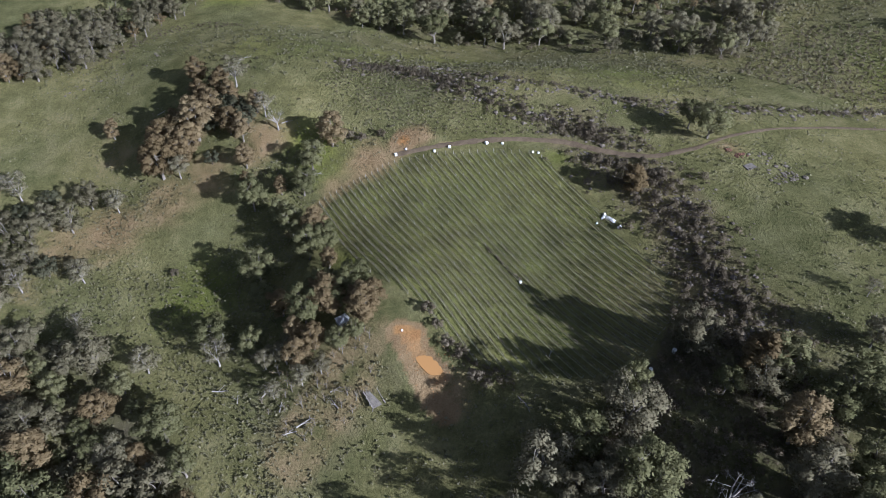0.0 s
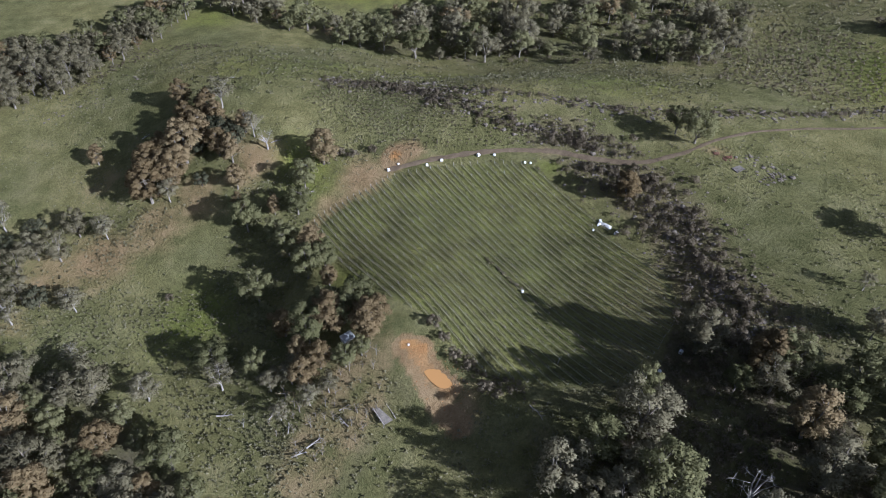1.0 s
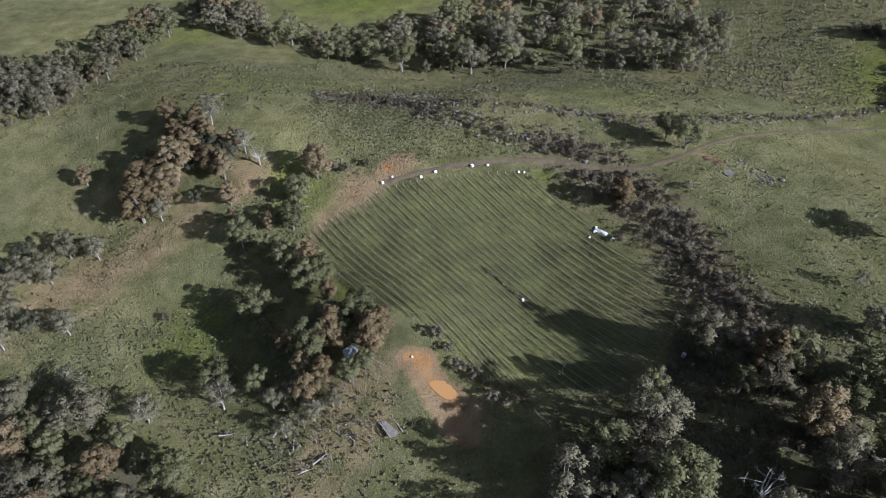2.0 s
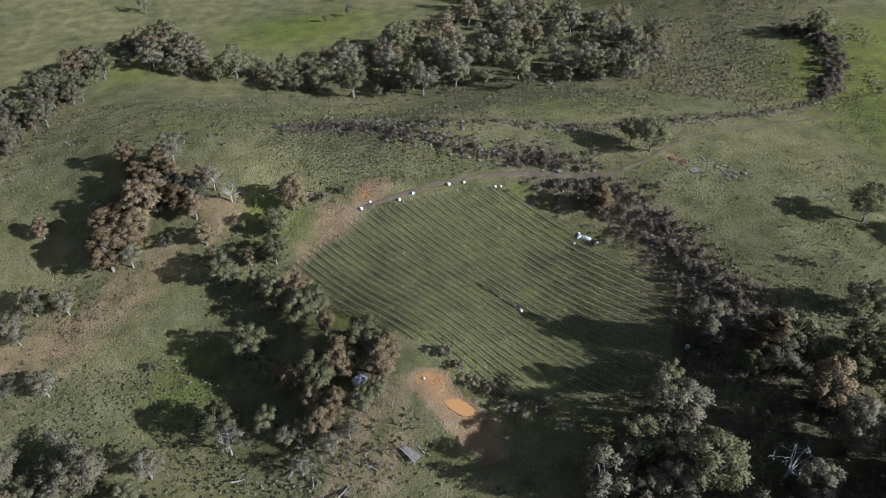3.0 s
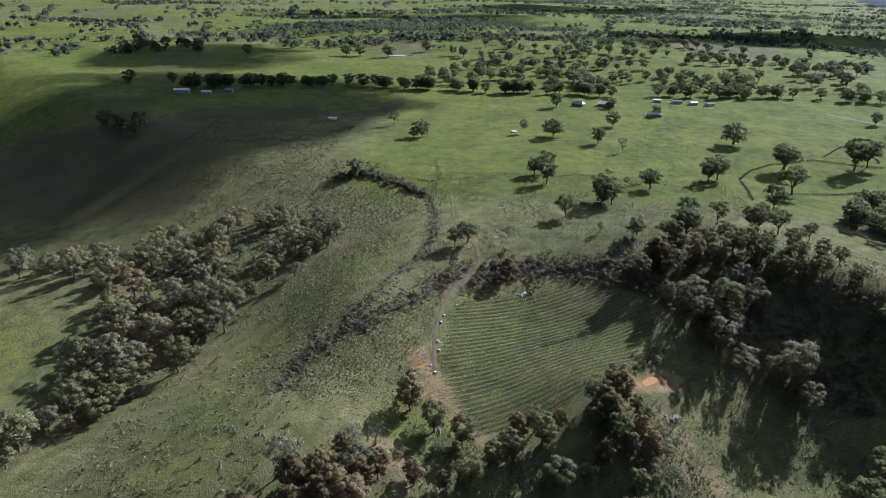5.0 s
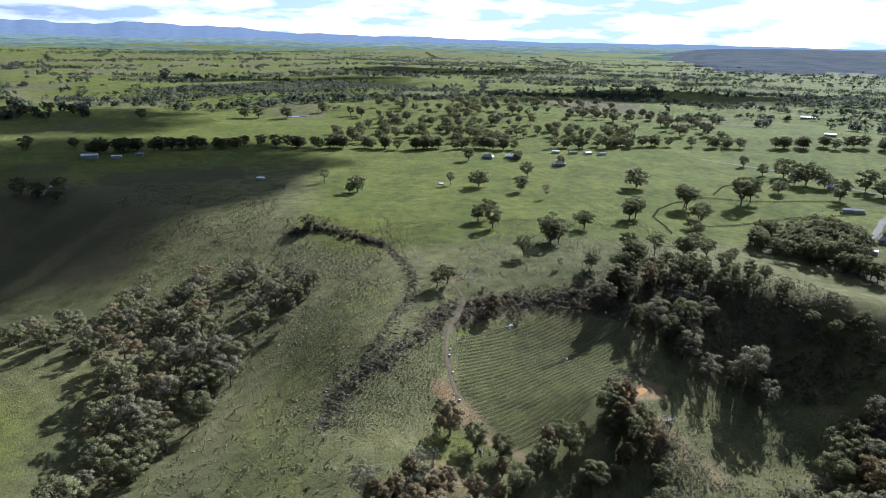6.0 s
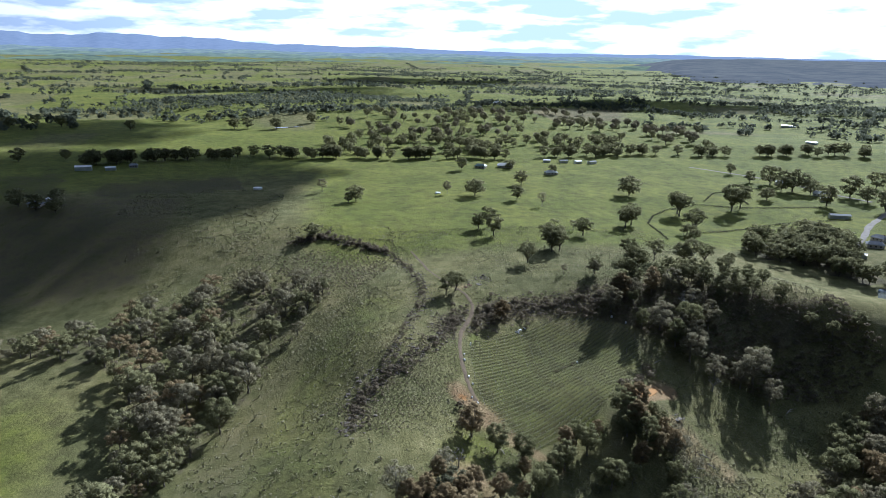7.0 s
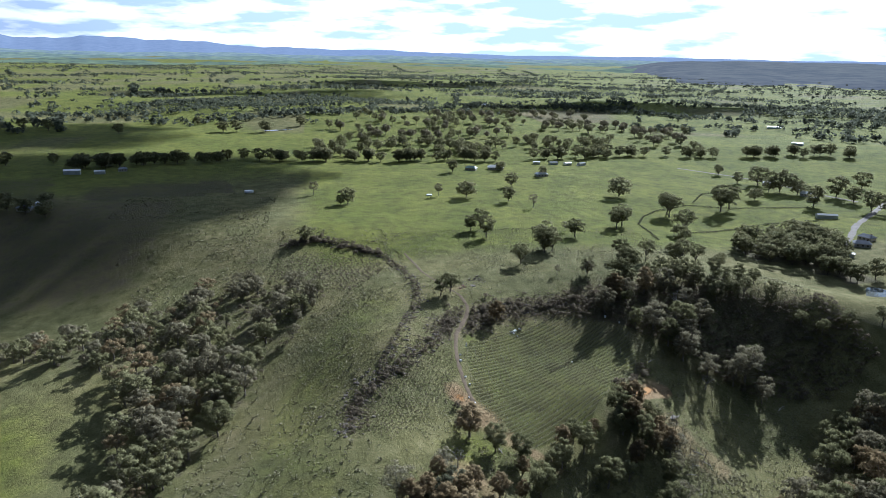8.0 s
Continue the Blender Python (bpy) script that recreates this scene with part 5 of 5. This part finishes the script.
# ---- farms beyond ----
def house(x, y, w, d, h, turn, roof, label, hip=0.35, name="farmhouse"):
    """A house: four walls, pitched roof with eaves, door and windows."""
    ob = tagged(new(name), label, "house")
    for lo, hi in (((-w / 2, -d / 2, -0.6), (w / 2, -d / 2 + 0.25, h)), ((-w / 2, d / 2 - 0.25, -0.6), (w / 2, d / 2, h)),
                   ((-w / 2, -d / 2 + 0.25, -0.6), (-w / 2 + 0.25, d / 2 - 0.25, h)), ((w / 2 - 0.25, -d / 2 + 0.25, -0.6), (w / 2, d / 2 - 0.25, h))):
        s = Shape()
        s.box(lo, hi)
        part("wall", s.mesh("wall", WALL), ob)
    e, top = 0.6, h + d * 0.27
    i = w / 2 * (1 - hip)
    v = [(-w / 2 - e, -d / 2 - e, h - 0.1), (w / 2 + e, -d / 2 - e, h - 0.1), (w / 2 + e, d / 2 + e, h - 0.1), (-w / 2 - e, d / 2 + e, h - 0.1), (-i, 0, top), (i, 0, top)]
    v += [(a, b, c - 0.18) for a, b, c in v[:4]]
    f = [(0, 1, 5, 4), (2, 3, 4, 5), (1, 2, 5), (3, 0, 4), (0, 6, 7, 1), (1, 7, 8, 2), (2, 8, 9, 3), (3, 9, 6, 0), (9, 8, 7, 6)]
    r = part("roof", mesh_of("roof", v, f, roof), ob)
    s = Shape()
    s.box((-w * 0.3, -0.3, top - d * 0.12), (-w * 0.3 + 0.7, 0.4, top + 0.7))
    part("chimney", s.mesh("chimney", RUST), r)
    for sy in (-1, 1):
        for k in range(3):
            s = Shape()
            cx = (k - 1) * w * 0.3
            y0 = sy * d / 2
            s.box((cx - 0.6, min(y0, y0 + sy * 0.05), 0.9), (cx + 0.6, max(y0, y0 + sy * 0.05), 2.1))
            part("window", s.mesh("window", GLASS), ob, "dark window pane")
    s = Shape()
    s.box((w * 0.13, -d / 2 - 0.06, 0), (w * 0.13 + 0.95, -d / 2, 2.05))
    part("door", s.mesh("door", TIMBER), ob)
    ob.matrix_basis = pose(x, y, z_at(x, y), 0, 0, turn)


def barn(x, y, w, d, h, turn, roof, label):
    ob = tagged(new("farm_shed"), label, "shed")
    for lo, hi in (((-w / 2, d / 2 - 0.1, -0.6), (w / 2, d / 2, h)), ((-w / 2, -d / 2, -0.6), (-w / 2 + 0.1, d / 2 - 0.1, h)), ((w / 2 - 0.1, -d / 2, -0.6), (w / 2, d / 2 - 0.1, h))):
        s = Shape()
        s.box(lo, hi)
        part("wall", s.mesh("wall", TIN), ob)
    for k in range(5):
        s = Shape()
        px = -w / 2 + 0.1 + k * (w - 0.3) / 4
        s.box((px, -d / 2, -0.6), (px + 0.18, -d / 2 + 0.18, h))
        part("post", s.mesh("post", TIMBER), ob)
    for sy in (-1, 1):
        t = h + d * 0.14
        v = [(-w / 2 - 0.3, sy * (d / 2 + 0.4), h - 0.05), (w / 2 + 0.3, sy * (d / 2 + 0.4), h - 0.05), (w / 2 + 0.3, 0, t), (-w / 2 - 0.3, 0, t)]
        v += [(a, b, c + 0.12) for a, b, c in v]
        f = [(0, 1, 2, 3), (7, 6, 5, 4), (0, 4, 5, 1), (1, 5, 6, 2), (2, 6, 7, 3), (3, 7, 4, 0)]
        part("roof_side", mesh_of("roof_side", v, f, roof), ob)
    ob.matrix_basis = pose(x, y, z_at(x, y), 0, 0, turn)


house(554, 66, 19, 10, 3.2, 80, ROOF_PALE, "pale-roofed farmhouse under gum trees")
house(552, 98, 13, 9, 3.0, 60, ROOF_GREEN, "green-roofed farmhouse on the green rise")
house(502, 22, 14, 8, 3.0, 95, ROOF_PALE, "long pale-roofed house behind a bare tree")
barn(538, 560, 17, 9, 4.2, 100, ROOF_PALE, "open-fronted white-roofed farm shed")
barn(541, 532, 11, 6, 3.2, 100, ROOF_PALE, "small white-roofed farm shed by the tree line")
house(560, 512, 9, 7, 2.8, 100, ROOF_GREY, "grey-roofed cottage by the tree line")
house(377, 552, 13, 8, 3.0, 70, ROOF_GREY, "grey-roofed house in dark trees")
barn(383, 540, 9, 6, 3.0, 65, ROOF_PALE, "pale farm shed in dark trees")
house(172, -142, 12, 8, 3.0, 60, ROOF_GREY, "grey-roofed hamlet house by a road")
house(166, -118, 8, 6, 2.8, 40, ROOF_PALE, "pale-roofed hamlet house among trees")
barn(150, -112, 8, 5, 2.8, 55, ROOF_PALE, "white-roofed hamlet shed among trees")
barn(137, -88, 8, 5, 2.6, 65, ROOF_PALE, "white-roofed shed beside the hamlet wood")
house(188, -160, 11, 8, 3.0, 20, ROOF_GREY, "dark-roofed hamlet house beside the road")
barn(265, -182, 18, 7, 3.0, 70, ROOF_GREY, "long low dark-roofed farm shed")
house(420, -226, 12, 8, 3.0, 70, ROOF_PALE, "pale-roofed house beneath big trees")
house(357, -228, 11, 8, 3.0, 50, ROOF_PALE, "pale-roofed house along the tree-lined road")
house(330, -216, 9, 7, 2.8, 60, ROOF_PALE, "small pale-roofed house by the road")
for k, (x, y) in enumerate(((592, 0), (588, -22), (582, -40), (578, -58))):
    barn(x, y, 9 + 2 * (k % 2), 6, 3.0, 80 + 12 * k, (ROOF_PALE, ROOF_GREY)[k % 2], "farm shed in a yard below the woodland")
barn(688, -457, 16, 8, 3.5, 40, ROOF_PALE, "white-roofed far farm shed")
barn(955, -600, 26, 9, 3.5, 60, ROOF_PALE, "long white-roofed far shed")
house(1443, -134, 22, 12, 4, 80, ROOF_PALE, "pale-roofed far homestead on the plain")


def tank(x, y, r, h, label):
    ob = tagged(new("water_tank"), label, "tank")
    part("wall", mesh_of("wall", *lathe([(r, -0.5), (r, h), (r * 0.96, h), (r * 0.96, h - 0.2)], 28), PLASTIC), ob)
    ob.matrix_basis = pose(x, y, z_at(x, y))


tank(428.6, 358.6, 4.6, 1.6, "low white round water tank in the paddock")
tank(396, 176, 3.0, 1.2, "low pale round trough beside bare trees")


# roads and hedges of the far side
tagged(new("road", ribbon("road", [(171, -122), (200, -155), (233, -187), (270, -235), (312, -287), (360, -350)], 5.5, PALE_ROAD, 0.3, 9, 4)), "pale dirt road through the hamlet", "road", kind="structure")
tagged(new("road_lane", ribbon("road_lane", [(541, -177), (478, -216), (430, -238), (363, -246), (320, -262)], 4.5, PALE_ROAD, 0.4, 10, 4)), "pale lane along the houses", "road", kind="structure")


def hedges():
    rnd = random.Random(55)
    s = Shape()
    for line in ([(214, 13), (240, 8), (269, 5), (296, -12), (317, -35), (335, -77), (317, -120), (304, -198)], [(345, -90), (380, -120), (400, -190)],
                 [(330, -130), (380, -140)], [(240, -24), (260, -120), (255, -190)]):
        for (ax, ay), (bx, by) in zip(line, line[1:]):
            n = int(math.hypot(bx - ax, by - ay) / 1.1)
            for k in range(n):
                x, y = ax + (bx - ax) * k / n + rnd.uniform(-0.5, 0.5), ay + (by - ay) * k / n + rnd.uniform(-0.5, 0.5)
                if rnd.random() < 0.12:
                    continue
                z = z_at(x, y)
                for _ in range(6):
                    s.tuft((x + rnd.uniform(-0.8, 0.8), y + rnd.uniform(-0.8, 0.8), z + rnd.uniform(0.1, 1.2)), 0.6, rnd)
    tagged(new("hedges", s.mesh("hedges", LEAF_DARK)), "dark hedges curving round green paddocks", "hedge", kind="stuff")


hedges()


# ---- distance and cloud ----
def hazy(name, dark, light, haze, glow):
    """Distant wooded land; the air's haze is put in as a glowing colour."""
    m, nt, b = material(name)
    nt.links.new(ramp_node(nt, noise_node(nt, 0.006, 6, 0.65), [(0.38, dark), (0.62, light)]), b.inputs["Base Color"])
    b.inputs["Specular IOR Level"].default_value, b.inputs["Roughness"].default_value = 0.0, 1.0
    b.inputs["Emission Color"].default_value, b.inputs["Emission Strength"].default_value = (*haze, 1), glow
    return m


def ridge(name, mat, label, low, high, step, rows):
    """A long hill on the horizon; rows(bearing) gives its section as pairs of distance and height."""
    v, f = [], []
    bearings = np.arange(low, high, step)
    for b in bearings:
        section = rows(float(b))
        v += [(-300 + d * math.sin(radians(b)), 290 + d * math.cos(radians(b)), z) for d, z in section]
    n = len(section)
    for i in range(len(bearings) - 1):
        f += [(i * n + k, i * n + k + 1, (i + 1) * n + k + 1, (i + 1) * n + k) for k in range(n - 1)]
    tagged(new(name, mesh_of(name, v, f, mat, soft=True)), label, "hills", kind="structure")


def swell(b, seed):
    return math.sin(b * 0.33 + seed) + 0.55 * math.sin(b * 0.92 + 2 * seed) + 0.3 * math.sin(b * 2.3 + seed) + 0.15 * math.sin(b * 5.3)


def far_range():
    """The blue range along the north-eastern horizon and low ridges before it, as haze-painted backdrops."""
    def main(b):
        w = float(smooth((106 - b) / 44)) * float(smooth((b - 38) / 8))
        h = 165 + 300 * w + 42 * swell(b, 0.9) * (0.3 + w)
        return [(17000, -60), (19000, 0.55 * h), (21500, h)]

    ridge("backdrop_range", hazy("haze_blue_range", (0.07, 0.09, 0.12), (0.10, 0.12, 0.15), (0.15, 0.19, 0.29), 0.5), "hazy blue wooded range on the horizon", 40, 165, 0.25, main)
    # bluer, stronger emission with distance paints the thickening haze
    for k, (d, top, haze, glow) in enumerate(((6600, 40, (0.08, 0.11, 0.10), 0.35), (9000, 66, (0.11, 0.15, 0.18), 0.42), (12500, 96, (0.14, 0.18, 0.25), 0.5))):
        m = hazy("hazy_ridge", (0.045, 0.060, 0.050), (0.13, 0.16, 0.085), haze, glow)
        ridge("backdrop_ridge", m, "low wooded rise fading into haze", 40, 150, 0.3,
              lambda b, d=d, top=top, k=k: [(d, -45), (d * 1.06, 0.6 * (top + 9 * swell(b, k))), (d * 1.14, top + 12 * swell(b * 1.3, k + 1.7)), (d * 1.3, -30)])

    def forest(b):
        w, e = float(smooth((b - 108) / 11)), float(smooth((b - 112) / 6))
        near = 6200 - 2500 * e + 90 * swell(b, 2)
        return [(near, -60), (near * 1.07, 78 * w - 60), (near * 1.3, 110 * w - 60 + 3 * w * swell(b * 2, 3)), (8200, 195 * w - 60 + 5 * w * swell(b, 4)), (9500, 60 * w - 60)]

    # violet haze over the forest is painted by its emission colour
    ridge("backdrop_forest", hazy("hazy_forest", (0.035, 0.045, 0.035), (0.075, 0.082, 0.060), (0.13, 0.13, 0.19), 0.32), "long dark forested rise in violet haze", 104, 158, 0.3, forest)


far_range()


def cloud(x, y, z, rx, ry, seed):
    """A heap of cumulus: many lumps in one mesh."""
    rnd = random.Random(seed)
    bm = bmesh.new()
    for _ in range(64):
        a, q = rnd.uniform(0, 6.28), math.sqrt(rnd.random())
        s = rnd.uniform(0.28, 0.42) * (1.15 - 0.5 * q)
        m = Matrix.Translation((rx * q * math.cos(a), ry * q * math.sin(a), rnd.uniform(0, 45) * (1 - q))) @ Matrix.Diagonal((rx * s, ry * s * 1.1, min(rx, ry) * s * 0.55, 1))
        bmesh.ops.create_icosphere(bm, subdivisions=2, radius=1, matrix=m)
    for p in bm.verts:
        p.co += Vector((1, 1, 0.6)) * 0.09 * min(rx, ry) * noise.noise(p.co * 0.02 + Vector((seed, 0, 0)))
    me = bpy.data.meshes.new("cloud")
    bm.to_mesh(me)
    bm.free()
    me.materials.append(CLOUD)
    ob = tagged(new("cloud", me), "grey-bottomed white cumulus cloud over the hills", "cloud", "broken cumulus", "structure")
    ob.matrix_basis = Matrix.Translation((x, y, z))


CLOUD = mottled("cloud_white", (0.80, 0.81, 0.83), (0.90, 0.90, 0.90), 0.01, 1.0, 0.0)
cloud_nodes = CLOUD.node_tree
thin = add(cloud_nodes, "ShaderNodeMixShader", Fac=0.83)
cloud_nodes.links.new(cloud_nodes.nodes["Principled BSDF"].outputs[0], thin.inputs[1])
cloud_nodes.links.new(add(cloud_nodes, "ShaderNodeBsdfTransparent").outputs[0], thin.inputs[2])
cloud_nodes.links.new(thin.outputs[0], cloud_nodes.nodes["Material Output"].inputs["Surface"])
CLOUD_BASE = 620.0
REACH = CLOUD_BASE / math.tan(radians(SUN_HEIGHT))


def cloud_over(x, y, rx, ry, seed):
    """A cloud whose shade falls round this place."""
    cloud(x + REACH * math.sin(radians(SUN_AZIMUTH)), y + REACH * math.cos(radians(SUN_AZIMUTH)), CLOUD_BASE, rx, ry, seed)


cloud_over(345, 520, 205, 145, 1)
cloud_over(540, 600, 120, 160, 2)
cloud_over(275, 640, 180, 150, 5)
cloud_over(840, 690, 170, 150, 3)
cloud_over(420, 430, 130, 95, 10)
cloud_over(520, 420, 110, 120, 11)
cloud_over(1350, -420, 150, 420, 6)
cloud_over(1900, 500, 170, 420, 7)
cloud_over(2700, -150, 260, 520, 8)

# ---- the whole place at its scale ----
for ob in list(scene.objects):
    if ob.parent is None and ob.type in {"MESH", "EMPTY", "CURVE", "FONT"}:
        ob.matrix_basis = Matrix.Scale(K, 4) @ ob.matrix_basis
